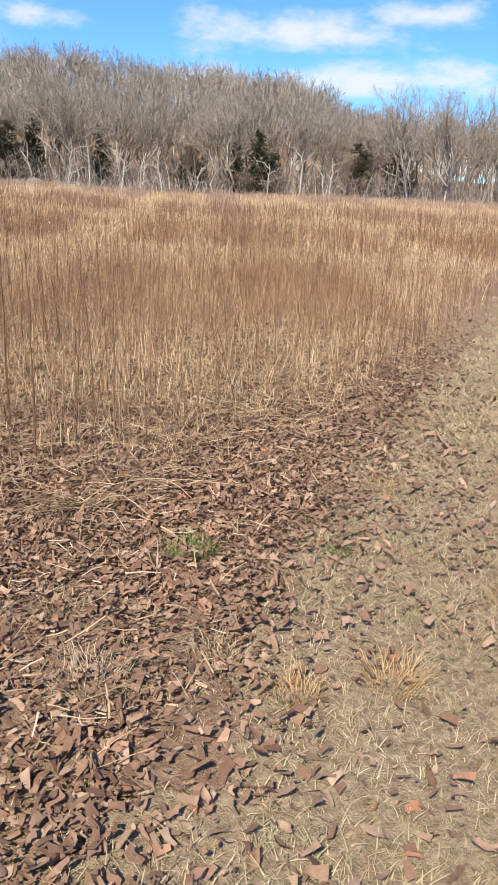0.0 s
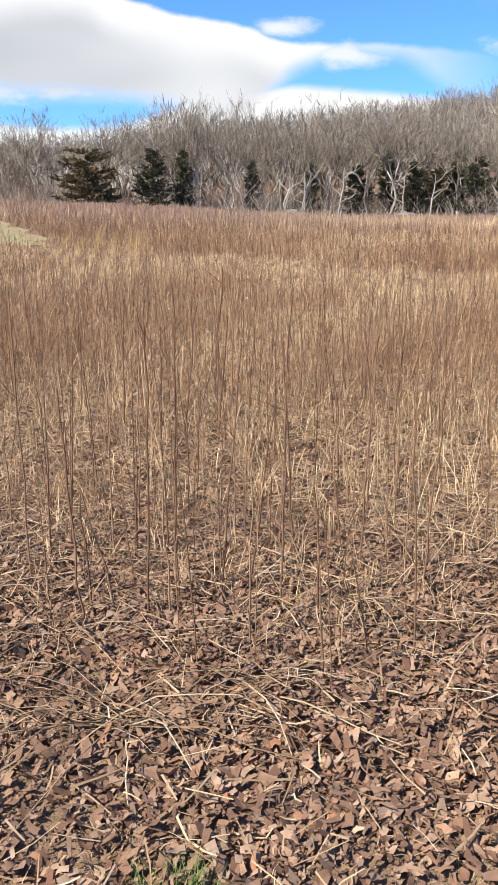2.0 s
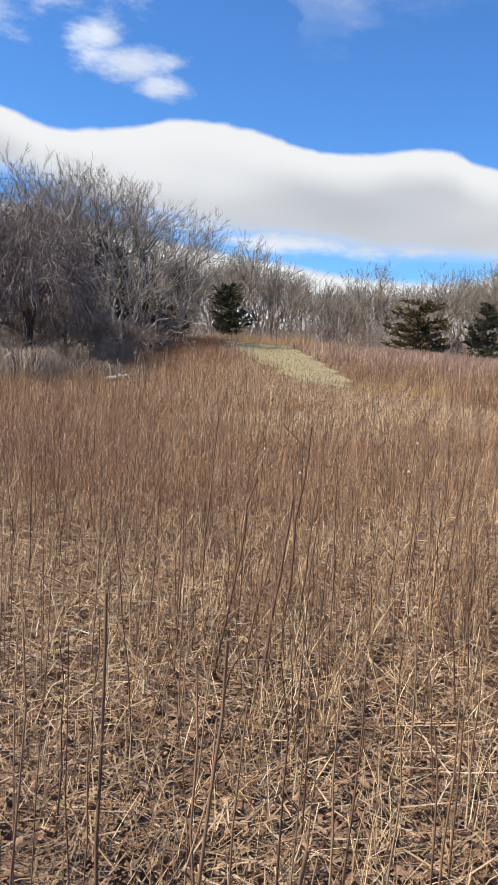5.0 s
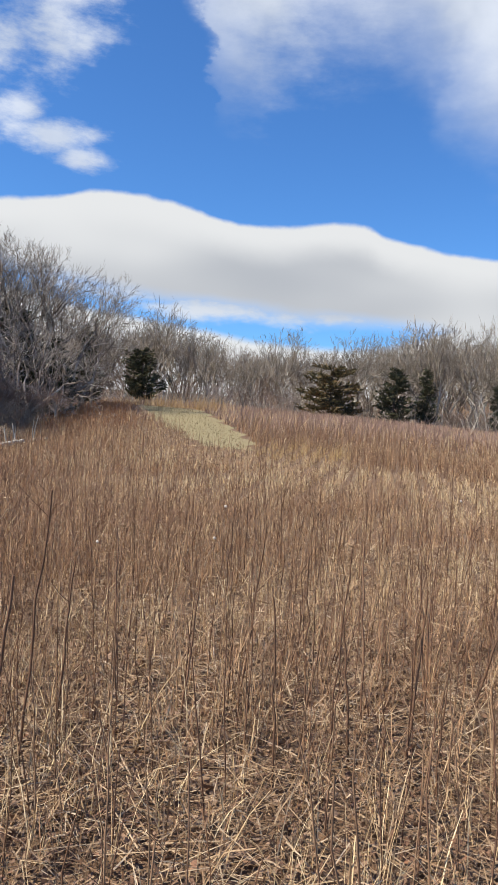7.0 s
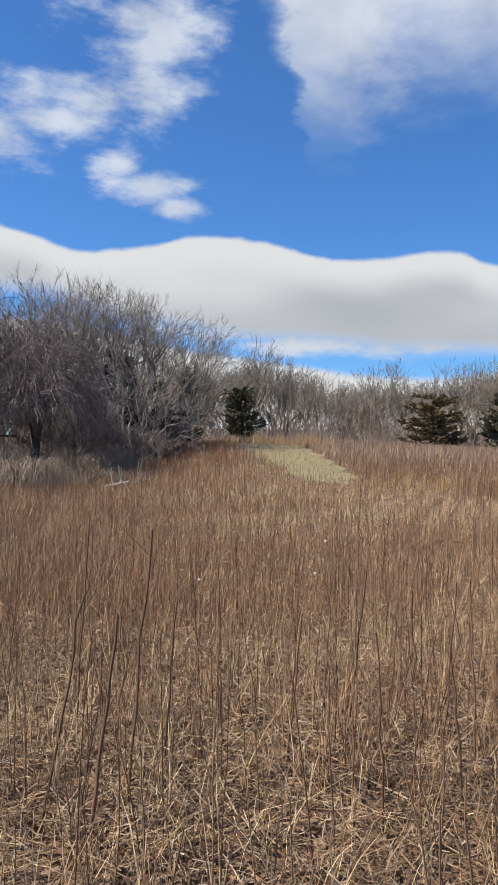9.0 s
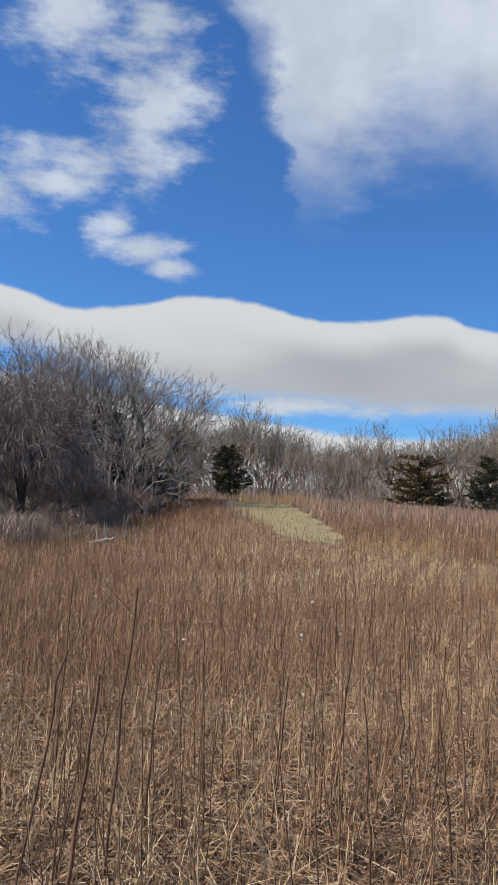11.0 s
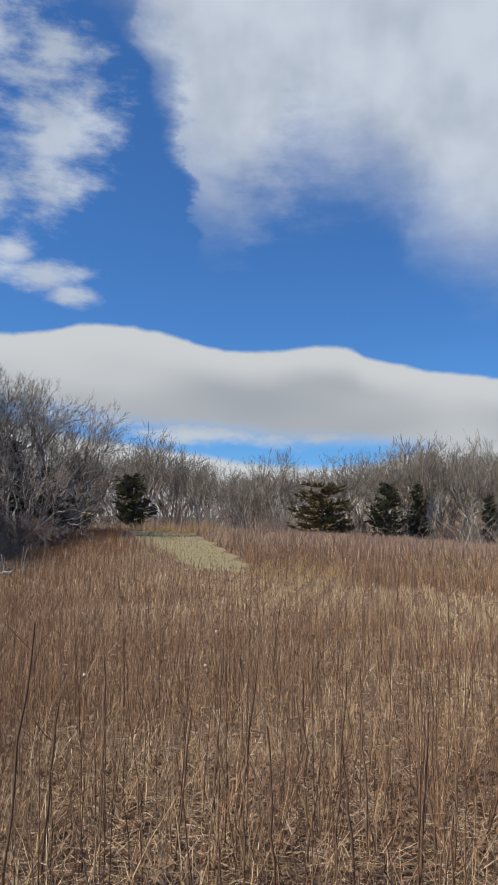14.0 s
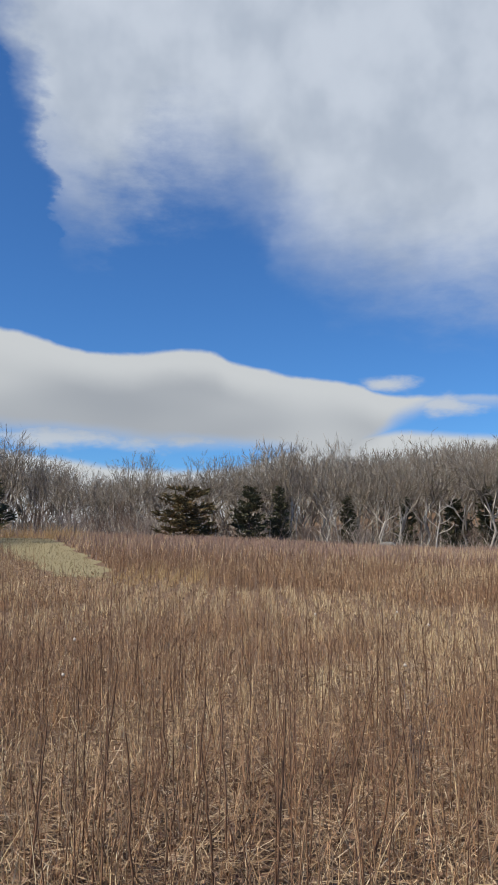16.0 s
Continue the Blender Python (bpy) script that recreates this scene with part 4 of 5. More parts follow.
def meadow():
    straw, weed, red, gold, hazed, rust, chaff = (Batch() for _ in range(7))
    for r0, r1, per, hh, ww, m in ((0.0, 7.5, 220, 0.42, 0.0055, 4), (7.5, 16, 165, 0.50, 0.0066, 3), (16, 40, 70, 0.54, 0.013, 3), (40, 92, 26, 0.60, 0.032, 2)):
        x, y = wedge(r0, r1, per)
        if r0 == 0:
            x, y = rng.uniform(-5.5, 8, int(per * 13.5 * 8)), rng.uniform(-0.4, 7.6, int(per * 13.5 * 8))
        # blades gather in tussocks
        cell = 0.28 if r1 < 20 else 0.7
        gx, gy = np.round(x / cell), np.round(y / cell)
        jx, jy = np.sin(gx * 12.9 + gy * 78.2) * 43758.5 % 1 - 0.5, np.sin(gx * 39.3 + gy * 11.1) * 24634.6 % 1 - 0.5
        x, y = x + ((gx + jx * 0.8) * cell - x) * 0.45, y + ((gy + jy * 0.8) * cell - y) * 0.45
        ok = in_field(x, y) & clear(x, y)
        x, y = keep(ok, x, y)
        n = len(x)
        h = hh * (0.45 + 0.75 * rng.random(n)) * (0.75 + 0.5 * patchy(x, y, 0.5))
        h *= 0.72 + 0.5 * redness(x, y)
        if r0 < 7:
            h *= np.clip(0.62 + 0.3 * (y - front(x)), 0.62, 1.05)
        lean = 0.08 + 0.7 * rng.random(n) ** 1.7
        w = ww * (0.6 + 0.8 * rng.random(n))
        isred = rng.random(n) < redness(x, y)
        isgold = (np.hypot((x + 3.4) / 2.0, (y - 31) / 3.5) < 1) | (np.hypot((x + 17.5) / 5.0, (y - 61.5) / 2.5) < 1)
        az, rr = np.degrees(np.arctan2(-x, y)), np.hypot(x, y)
        isrust = (az > 17.5 + 2.0 * patchy(x, y, 0.5)) & (az < 27) & (rr > 36 + 5 * patchy(x, y, 0.6)) & (rr < 70) & (rng.random(n) < 0.85)
        isred, isgold = isred & ~isrust, isgold & ~isrust
        # with distance more reddish blades take the colour with haze painted in
        ishazed = rng.random(n) < sstep((rr - 30) / 26)
        h = np.where(isrust, h * 0.7, np.where(isgold & (y > 55), h * 1.6, h))
        h = np.where(on_strip(x, y + 2.5, 0.6), h * 0.6, h)
        for batch, mask in ((red, isred & ~isgold & ~ishazed), (hazed, isred & ~isgold & ishazed), (gold, isgold), (rust, isrust), (straw, ~isred & ~isgold & ~isrust)):
            if mask.any():
                P, sd, wd = blades(x[mask], y[mask], h[mask], lean[mask], w[mask], m)
                if m > 2:
                    fold = rng.random(len(P)) < 0.35
                    P[fold, -1] += (P[fold, -1] - P[fold, -2]) * (0.6, 0.6, -1.25) + rng.normal(0, 0.05, (fold.sum(), 3))
                    P[..., 2] = np.maximum(P[..., 2], land(P[..., 0], P[..., 1]) + 0.005)
                batch.add(*ribbons(P, sd, wd))
    # tall weed stalks
    for r0, r1, per, hh, rad, m, sides in ((0.0, 8.5, 23, 0.95, 0.0038, 6, 4), (8.5, 20, 9, 0.9, 0.0055, 4, 3), (20, 45, 6, 0.9, 0.010, 3, 3)):
        x, y = wedge(r0, r1, per)
        if r0 == 0:
            x, y = rng.uniform(-5.5, 8, int(per * 13.5 * 9)), rng.uniform(-0.6, 8.4, int(per * 13.5 * 9))
        ok = (y > front(x) - 0.25 * rng.random(len(x))) & clear(x, y, 0.4) & ~on_strip(x, y, 0.5) & (rng.random(len(x)) < 0.28 + 0.72 * redness(x, y) + (r0 == 0) * 0.3)
        x, y = keep(ok, x, y)
        n = len(x)
        h = hh * (0.55 + 0.5 * rng.random(n)) * (0.85 + 0.3 * patchy(x, y, 0.8, 1.0))
        P, sd, _ = blades(x, y, h, 0.02 + 0.26 * rng.random(n) ** 2, np.ones(n), m, 1.2)
        weed.add(*tubes(P, rad * (0.55 + 0.7 * rng.random(n)), 0.45, sides))
        # side twigs and seed heads near the tops
        if r1 < 25:
            for _ in range(6):
                f = 0.35 + 0.64 * rng.random(n)
                i = np.minimum((f * (m - 1)).astype(int), m - 2)
                fr = f * (m - 1) - i
                b0 = P[np.arange(n), i] + (P[np.arange(n), i + 1] - P[np.arange(n), i]) * fr[:, None]
                a = rng.random(n) * 6.283
                ln = 0.03 + 0.17 * rng.random(n) ** 1.6
                tip = b0 + np.stack([np.cos(a) * ln * 0.75, np.sin(a) * ln * 0.75, ln * 0.65], 1)
                Q = np.stack([b0, (b0 + tip) / 2 + rng.normal(0, 0.006, (n, 3)), tip], 1)
                weed.add(*ribbons(Q, sd, np.full(n, 0.003 if r0 == 0 else 0.0055), 0.8))
    # seed heads, dry leaves and bits of twig caught among the stems
    for r0, r1, per, size in ((2.0, 8.0, 260, 0.011), (8.0, 20, 110, 0.020), (20, 45, 30, 0.04)):
        x, y = wedge(r0, r1, per)
        x, y = keep(in_field(x, y) & clear(x, y, 0.5), x, y)
        n = len(x)
        c = np.stack([x, y, land(x, y) + (0.10 + 0.42 * rng.random(n)) * (0.7 + 0.5 * redness(x, y))], 1)
        d = rng.normal(0, 1, (n, 3)) * (1, 1, 1.3)
        d *= (size * (0.4 + rng.random(n)))[:, None] / np.linalg.norm(d, axis=1, keepdims=True)
        s = np.cross(d, rng.normal(0, 1, (n, 3)))
        chaff.add(*ribbons(np.stack([c - d, c + d], 1), s / np.linalg.norm(s, axis=1, keepdims=True), size * (0.25 + 0.35 * rng.random(n)), 0.6))
    # thinner cover of the same grass round about
    x, y = rng.uniform(-22, 24, 34000), rng.uniform(-22, 20, 34000)
    az = np.degrees(np.arctan2(-x, y))
    d = turf(x) - y
    seen_field = (y > front(x)) & (((x > -5.5) & (x < 8) & (y < 7.6)) | ((az > -62) & (az < 40)))
    ok = ~seen_field & ((y > front(x)) | (d > 3.7)) & clear(x, y, 2.0)
    x, y = keep(ok, x, y)
    n = len(x)
    P, sd, wd = blades(x, y, 0.5 * (0.5 + 0.6 * rng.random(n)), 0.1 + 0.7 * rng.random(n), np.full(n, 0.012), 3)
    straw.add(*ribbons(P, sd, wd))
    stuff("tall_dry_grass", straw, STRAW, "tall tan dry grass covering the meadow")
    stuff("weed_stalks", weed, STALK, "upright brown dead weed stalks in the meadow", "weeds")
    stuff("reddish_brush", red, MAUVE, "reddish-brown dead weeds across the meadow", "weeds")
    stuff("hazed_brush", hazed, HAZED, "mauve-brown dead weeds in the far meadow, paled by painted haze", "weeds")
    stuff("rusty_grass", rust, RUST, "rust-brown grass under the trees on the rise")
    stuff("dry_chaff", chaff, CHAFF, "dry seed heads and broken bits among the stems", "weeds")
    stuff("golden_grass", gold, GOLD, "golden dry grass clumps in the meadow")


def thatch():
    """Broken straws lying between the stalks."""
    b = Batch()
    for (x0, x1, y0, y1), per, w in (((-5.0, 5.0, -2.2, 6.0), 1000, 0.0050), ((-5, 9, 6.0, 11.0), 190, 0.01)):
        n = int(per * (x1 - x0) * (y1 - y0))
        x, y = rng.uniform(x0, x1, n), rng.uniform(y0, y1, n)
        ok = (y > turf(x) - 0.1) & (rng.random(n) < np.clip(0.45 + (y - front(x)) * 0.5, 0.3, 1))
        x, y = keep(ok, x, y)
        n = len(x)
        a, el = rng.random(n) * 6.283, rng.normal(0.15, 0.22, n)
        ln = (0.06 + 0.24 * rng.random(n) ** 2) * np.where(y < front(x), 0.6, 1.0)
        z = land(x, y) + 0.015 + 0.13 * rng.random(n) ** 1.5
        c = np.stack([x, y, z], 1)
        d = np.stack([np.cos(a) * np.cos(el), np.sin(a) * np.cos(el), np.sin(el)], 1) * ln[:, None] / 2
        P = np.stack([c - d, c + rng.normal(0, 0.004, (n, 3)), c + d], 1)
        P[..., 2] = np.maximum(P[..., 2], land(P[..., 0], P[..., 1]) + 0.026)
        sd = np.stack([-np.sin(a), np.cos(a), rng.normal(0, 0.6, n)], 1)
        sd /= np.linalg.norm(sd, axis=1, keepdims=True)
        b.add(*ribbons(P, sd, w * (0.5 + rng.random(n)), 0.6))
    stuff("straw_thatch", b, THATCH, "broken pale straw lying under the grass", "straw")


def track_turf():
    b = Batch()
    for (x0, x1, y0, y1), per, w, hh in (((-4.2, 1.5, -3.4, 0.4), 4000, 0.0042, 0.03), ((0.5, 9, -1.5, 4.5), 700, 0.010, 0.045)):
        n = int(per * (x1 - x0) * (y1 - y0))
        x, y = rng.uniform(x0, x1, n), rng.uniform(y0, y1, n)
        d = turf(x) - y
        ok = (d > -0.5) & (d < 3.2) & (rng.random(n) < np.clip(0.5 + d * 1.6 + 2 * (patchy(x, y, 4.0) - 0.5), 0.04, 1))
        x, y = keep(ok, x, y)
        n = len(x)
        h = hh * (0.4 + rng.random(n)) * (0.6 + 0.9 * patchy(x, y, 3.0, 2.0))
        P, sd, wd = blades(x, y, h, 0.4 + 1.1 * rng.random(n), w * (0.6 + 0.7 * rng.random(n)), 3, 1.2)
        P[..., 2] += 0.022
        b.add(*ribbons(P, sd, wd, 0.3))
    stuff("track_turf", b, TURF, "short pale mown turf with hints of green")


def far_turf():
    b = Batch()
    x, y = rng.uniform(-25, -3, 16000), rng.uniform(31, 63, 16000)
    x, y = keep(on_strip(x, y), x, y)
    n = len(x)
    P, sd, wd = blades(x, y, 0.07 * (0.5 + rng.random(n)), 0.4 + rng.random(n), np.full(n, 0.03), 2)
    P[..., 2] += 0.03
    b.add(*ribbons(P, sd, wd, 0.4))
    stuff("strip_turf", b, STRIP_TURF, "short pale turf of the mown strip")


def tuft(x, y, w, h, n, material, label):
    r, a = w / 2 * np.sqrt(rng.random(n)), rng.random(n) * 6.283
    P, sd, wd = blades(x + np.cos(a) * r, y + np.sin(a) * r, h * (0.4 + 0.7 * rng.random(n)), 0.3 + 0.8 * rng.random(n), np.full(n, 0.004), 4, 1.7, wind=a + rng.normal(0, 0.6, n))
    P[..., 2] += 0.02
    b = Batch()
    b.add(*ribbons(P, sd, wd, 0.2))
    P = b.mesh("grass_tuft")
    return tagged(part("grass_tuft", P, material), label, "grass", "tufts by the track", kind="stuff")


far_woods()
undergrowth()


def turf_clumps():
    """Small tussocks in the mown track, pale and dull green."""
    g = np.random.default_rng(31)
    pale, dull = Batch(), Batch()
    cx, cy = g.uniform(-3.8, 3.0, 420), g.uniform(-3.3, 1.2, 420)
    ok = (turf(cx) - cy > -0.25) & (turf(cx) - cy < 2.6)
    for x, y in zip(cx[ok], cy[ok]):
        n = int(g.integers(25, 60))
        r, a = 0.02 + 0.05 * np.sqrt(g.random(n)), g.random(n) * 6.283
        P, sd, wd = blades(x + np.cos(a) * r, y + np.sin(a) * r, 0.03 + 0.035 * g.random(n), 0.4 + 0.9 * g.random(n), np.full(n, 0.004), 3, 1.5, wind=a)
        P[..., 2] += 0.015
        (dull if g.random() < 0.4 else pale).add(*ribbons(P, sd, wd, 0.25))
    stuff("pale_tussocks", pale, THATCH, "small pale tussocks in the mown track")
    stuff("green_tussocks", dull, DULL, "small dull green tussocks in the mown track")


turf_clumps()
meadow()
thatch()
track_turf()
far_turf()
tuft(-2.02, -1.19, 0.2, 0.11, 280, GREEN, "small fresh green grass tuft among fallen leaves")

# ---- fallen leaves ----


def leaf_shape(length, width, curl, fold, lobes, seed):
    """One lobed dry oak leaf, curled, with its stalk end at the origin."""
    g = np.random.default_rng(seed)
    u = np.linspace(0, 1, 7)
    half = width / 2 * np.sin(np.pi * np.clip(u, 0.02, 0.98)) ** 0.9 * (1 + 0.30 * np.cos(np.arange(7) * np.pi + lobes) * g.random(7)) * (0.75 + 0.5 * u)
    bend = curl * (u - 0.5) ** 2 * 2
    mid = np.stack([u * length, g.normal(0, 0.003, 7), bend], 1)
    V = np.concatenate([mid, mid + np.stack([0.004 * np.cos(np.arange(7) * np.pi), half, fold * half + g.normal(0, 0.005, 7)], 1), mid + np.stack([0 * u, -half, fold * half + g.normal(0, 0.005, 7)], 1)])
    k = np.arange(6)
    F = np.concatenate([np.stack([k, k + 1, k + 8, k + 7], 1), np.stack([k + 1, k, k + 14, k + 15], 1)])
    return V - (length / 2, 0, 0), F


LEAVES = [leaf_shape(0.085 + 0.018 * (k % 4), 0.042 + 0.009 * (k % 3), 0.015 + 0.025 * (k % 3), (-0.5, 0.3, 0.8, 0.05)[k % 4], 0.5 * (k % 3), k) for k in range(10)]


def leaf_spots(n, seed):
    g = np.random.default_rng(seed)
    x, y = g.normal(-0.9, 2.3, n), g.uniform(-3.6, 6.0, n)
    dl, df = y - turf(x), y - front(x)
    dens = np.where(dl < 0, np.clip(0.10 + 0.9 * np.exp(dl * 5.0), 0.02, 1) * (dl > -2.6), np.where(df < 0.3, 1.0, np.clip(1 - (df - 0.3) * 0.5, 0.30, 1)))
    ok = g.random(n) < dens * (0.55 + 0.6 * patchy(x, y, 2.0, 3.0))
    return x[ok], y[ok], g


def fallen_leaves():
    x, y, g = leaf_spots(60000, 9)
    b = Batch()
    near = []
    for k in range(len(x)):
        V, F = LEAVES[int(g.integers(0, 10))]
        sc = 0.20 + 0.36 * g.random() ** 1.9
        m = Euler((g.normal(0, 0.38), g.normal(0, 0.38), g.random() * 6.283)).to_matrix()
        place = (x[k], y[k], float(land(x[k], y[k])) + 0.020 + 0.028 * g.random() ** 1.5)
        if len(near) < 300 and -2.9 < x[k] < -1.2 and -1.7 < y[k] < -0.3:
            near.append((place, m, sc))
            continue
        b.add(V @ np.array(m).T * sc + place, F)
    litter = stuff("leaf_litter", b, LEAF, "brown curled oak leaves strewn along the track", "leaves")
    shapes = [mesh_np("leaf", V, [F]) for V, F in LEAVES]
    for s in shapes:
        s.materials.append(LEAF_ONE)
    for k, (place, m, sc) in enumerate(near):
        ob = new("leaf", shapes[k % 10])
        ob.parent = litter
        ob.matrix_local = Matrix.LocRotScale(place, m.to_quaternion(), (sc, sc, sc))


fallen_leaves()


def leaf_crumbs():
    x, y, g = leaf_spots(170000, 19)
    n = len(x)
    ln = 0.007 + 0.022 * g.random(n) ** 1.5
    a = g.random(n) * 6.283
    d = np.stack([np.cos(a), np.sin(a), g.normal(0, 0.45, n)], 1) * ln[:, None]
    c = np.stack([x, y, land(x, y) + 0.020 + 0.03 * g.random(n)], 1)
    P = np.stack([c - d, c + g.normal(0, 0.004, (n, 3)), c + d], 1)
    s = np.stack([-np.sin(a), np.cos(a), g.normal(0, 0.5, n)], 1)
    b = Batch()
    b.add(*ribbons(P, s, ln * (0.5 + 0.9 * g.random(n)), 0.5))
    stuff("leaf_crumbs", b, LEAF, "crumbled brown leaf scraps between the fallen leaves", "leaves")


leaf_crumbs()


def straw_bunch(x, y, n, reach, seed, material=THATCH, lift=0.04, rise=0.10):
    """Long broken straws fanned out over the leaves."""
    g = np.random.default_rng(seed)
    a = g.normal(0, 1.2, n) + g.integers(0, 2, n) * 3.1
    ln = reach * (0.4 + 0.8 * g.random(n))
    u = np.linspace(0, 1, 5)
    P = np.stack([x + g.normal(0, 0.05, n)[:, None] + np.cos(a)[:, None] * ln[:, None] * u, y + g.normal(0, 0.05, n)[:, None] + np.sin(a)[:, None] * ln[:, None] * u,
                  lift + (rise * g.random(n))[:, None] * np.sin(u * 3.1) + 0.0 * u], -1)
    P[..., 2] += land(P[..., 0], P[..., 1])
    P += g.normal(0, 0.008, P.shape)
    b = Batch()
    b.add(*tubes(P, np.full(n, 0.0028) * (0.5 + 0.9 * g.random(n)), 0.6, 3))
    return tagged(part("straw_bunch", b.mesh("straw_bunch"), material), "bunch of long pale broken straws on fallen leaves", "straw", kind="stuff")


for x, y, n, reach, seed in ((-2.15, -0.45, 34, 0.55, 1), (-2.75, -0.15, 26, 0.5, 2), (-1.7, -0.35, 22, 0.4, 3), (-3.1, -0.5, 18, 0.45, 4), (-1.2, 0.2, 16, 0.4, 5), (-2.4, 0.1, 20, 0.45, 6)):
    straw_bunch(x, y, n, reach, seed)
for x, y, w, h, n, material, label in ((-1.45, -1.55, 0.13, 0.05, 120, GREEN, "sparse green grass tuft in the turf"), (-2.45, -1.9, 0.22, 0.10, 200, TURF, "pale straw-coloured grass tuft"),
                                       (-2.85, -1.75, 0.25, 0.11, 240, TURF, "pale straw-coloured grass tuft"), (-2.05, -2.35, 0.2, 0.12, 200, GOLD, "yellowed grass tuft in the turf"),
                                       (-2.35, -2.2, 0.16, 0.10, 130, GOLD, "yellowed grass tuft in the turf"), (-1.2, -2.3, 0.2, 0.10, 160, GOLD, "yellowed grass tuft in the turf"),
                                       (-2.7, -1.25, 0.2, 0.09, 150, TURF, "pale straw-coloured grass tuft"), (-0.6, -1.1, 0.22, 0.07, 130, GOLD, "yellowed grass tuft in the turf"),
                                       (-3.0, -1.15, 0.2, 0.10, 160, TURF, "pale straw-coloured grass tuft"), (-2.15, -1.0, 0.14, 0.08, 90, TURF, "pale straw-coloured grass tuft")):
    tuft(x, y, w, h, n, material, label)


# ---- single stems that stand out ----


def weed_stem(az, d, h, lean_az, lean, r, seed, pods=0, x0=0.0, y0=0.0, twigs=0):
    g = np.random.default_rng(seed)
    a = radians(az)
    x, y = x0 - math.sin(a) * d, y0 + math.cos(a) * d
    z = float(land(x, y))
    root = new("weed_stem")
    root.matrix_world = pose(x, y, z)
    u = np.linspace(0, 1, 9)
    la = radians(lean_az)
    P = np.stack([-math.sin(la) * lean * u, math.cos(la) * lean * u, -0.02 + h * u], 1)
    P[1:] += g.normal(0, 0.005, (8, 3)) * (1, 1, 0)
    b = Batch()
    V, F = tubes(P[None], np.array([r * 1.2]), 0.6, 6)
    b.add(V[0], F)
    b.add(V[0, -6:], [[0, 1, 2, 3], [0, 3, 4, 5]])
    part("stem", b.mesh("stem"), DARK_STEM, root)
    if twigs or pods:
        ends = []
        for k in range(twigs + pods):
            s = 0.6 + 0.4 * g.random() if k < twigs else 0.8 + 0.2 * (k - twigs)
            p = np.array([np.interp(s, u, P[:, i]) for i in range(3)])
            q = p + (g.normal(0, 0.07), g.normal(0, 0.07), 0.06 + 0.10 * g.random())
            V, F = tubes(np.stack([p, (p + q) / 2 + g.normal(0, 0.006, 3), q])[None], np.array([r * 0.45]), 0.6, 4)
            t = Batch()
            t.add(V[0], F)
            part("side_twig", t.mesh("side_twig"), DARK_STEM, root)
            ends.append(q)
        for q in ends[twigs:]:
            bm = bmesh.new()
            bmesh.ops.create_icosphere(bm, subdivisions=2, radius=0.010)
            for v in bm.verts:
                v.co = Vector(v.co) * (1 + 0.25 * noise.noise(v.co * 90)) + Vector(q)
            me = bpy.data.meshes.new("seed_head")
            bm.to_mesh(me)
            bm.free()
            part("seed_head", me, POD, root, "pale fuzzy seed head")
    return tagged(root, "tall dead brown weed stem standing in the meadow", "weed", "single weed stems")


for k, (az, d, h, la, lean, r, pods, twigs) in enumerate((
        (28.6, 3.15, 0.94, -70, 0.09, 0.0075, 0, 0), (26.0, 3.4, 1.25, -60, 0.08, 0.0055, 0, 1), (1.0, 4.0, 1.0, 80, 0.05, 0.006, 0, 1), (9.6, 6.0, 1.4, 0, 0.05, 0.004, 0, 4),
        (32.0, 3.3, 1.0, -50, 0.15, 0.0055, 0, 0), (29.8, 4.4, 1.24, -60, 0.05, 0.005, 0, 0), (20.7, 4.9, 0.92, 90, 0.10, 0.004, 1, 3), (11.8, 4.75, 0.98, -90, 0.03, 0.004, 2, 2),
        (23.5, 3.7, 0.9, -90, 0.05, 0.005, 0, 1), (19.0, 4.1, 1.0, 60, 0.10, 0.005, 0, 0), (14.5, 3.9, 0.8, -70, 0.07, 0.0055, 0, 1), (10.2, 4.3, 1.0, -80, 0.10, 0.005, 0, 2),
        (5.2, 4.1, 0.9, 30, 0.08, 0.005, 0, 1), (1.8, 3.6, 0.72, 70, 0.07, 0.006, 0, 0), (-2.2, 3.7, 0.86, -80, 0.06, 0.006, 0, 1), (-3.6, 4.2, 0.95, 60, 0.10, 0.005, 0, 3),
        (-6.5, 4.4, 0.9, -85, 0.22, 0.0055, 0, 4), (-8.5, 4.0, 0.8, -70, 0.25, 0.005, 0, 3), (-11.5, 4.6, 1.0, 60, 0.05, 0.005, 1, 3), (-13.0, 6.3, 1.1, 60, 0.05, 0.004, 1, 4),
        (-4.5, 6.8, 1.25, 0, 0.05, 0.004, 1, 3), (-10.0, 6.6, 1.2, 20, 0.04, 0.004, 1, 4), (3.4, 3.5, 1.05, -60, 0.05, 0.0045, 0, 0), (7.4, 3.3, 0.85, 50, 0.05, 0.005, 0, 0))):
    weed_stem(az, d, h, la, lean, r, 300 + k, pods, twigs=twigs)
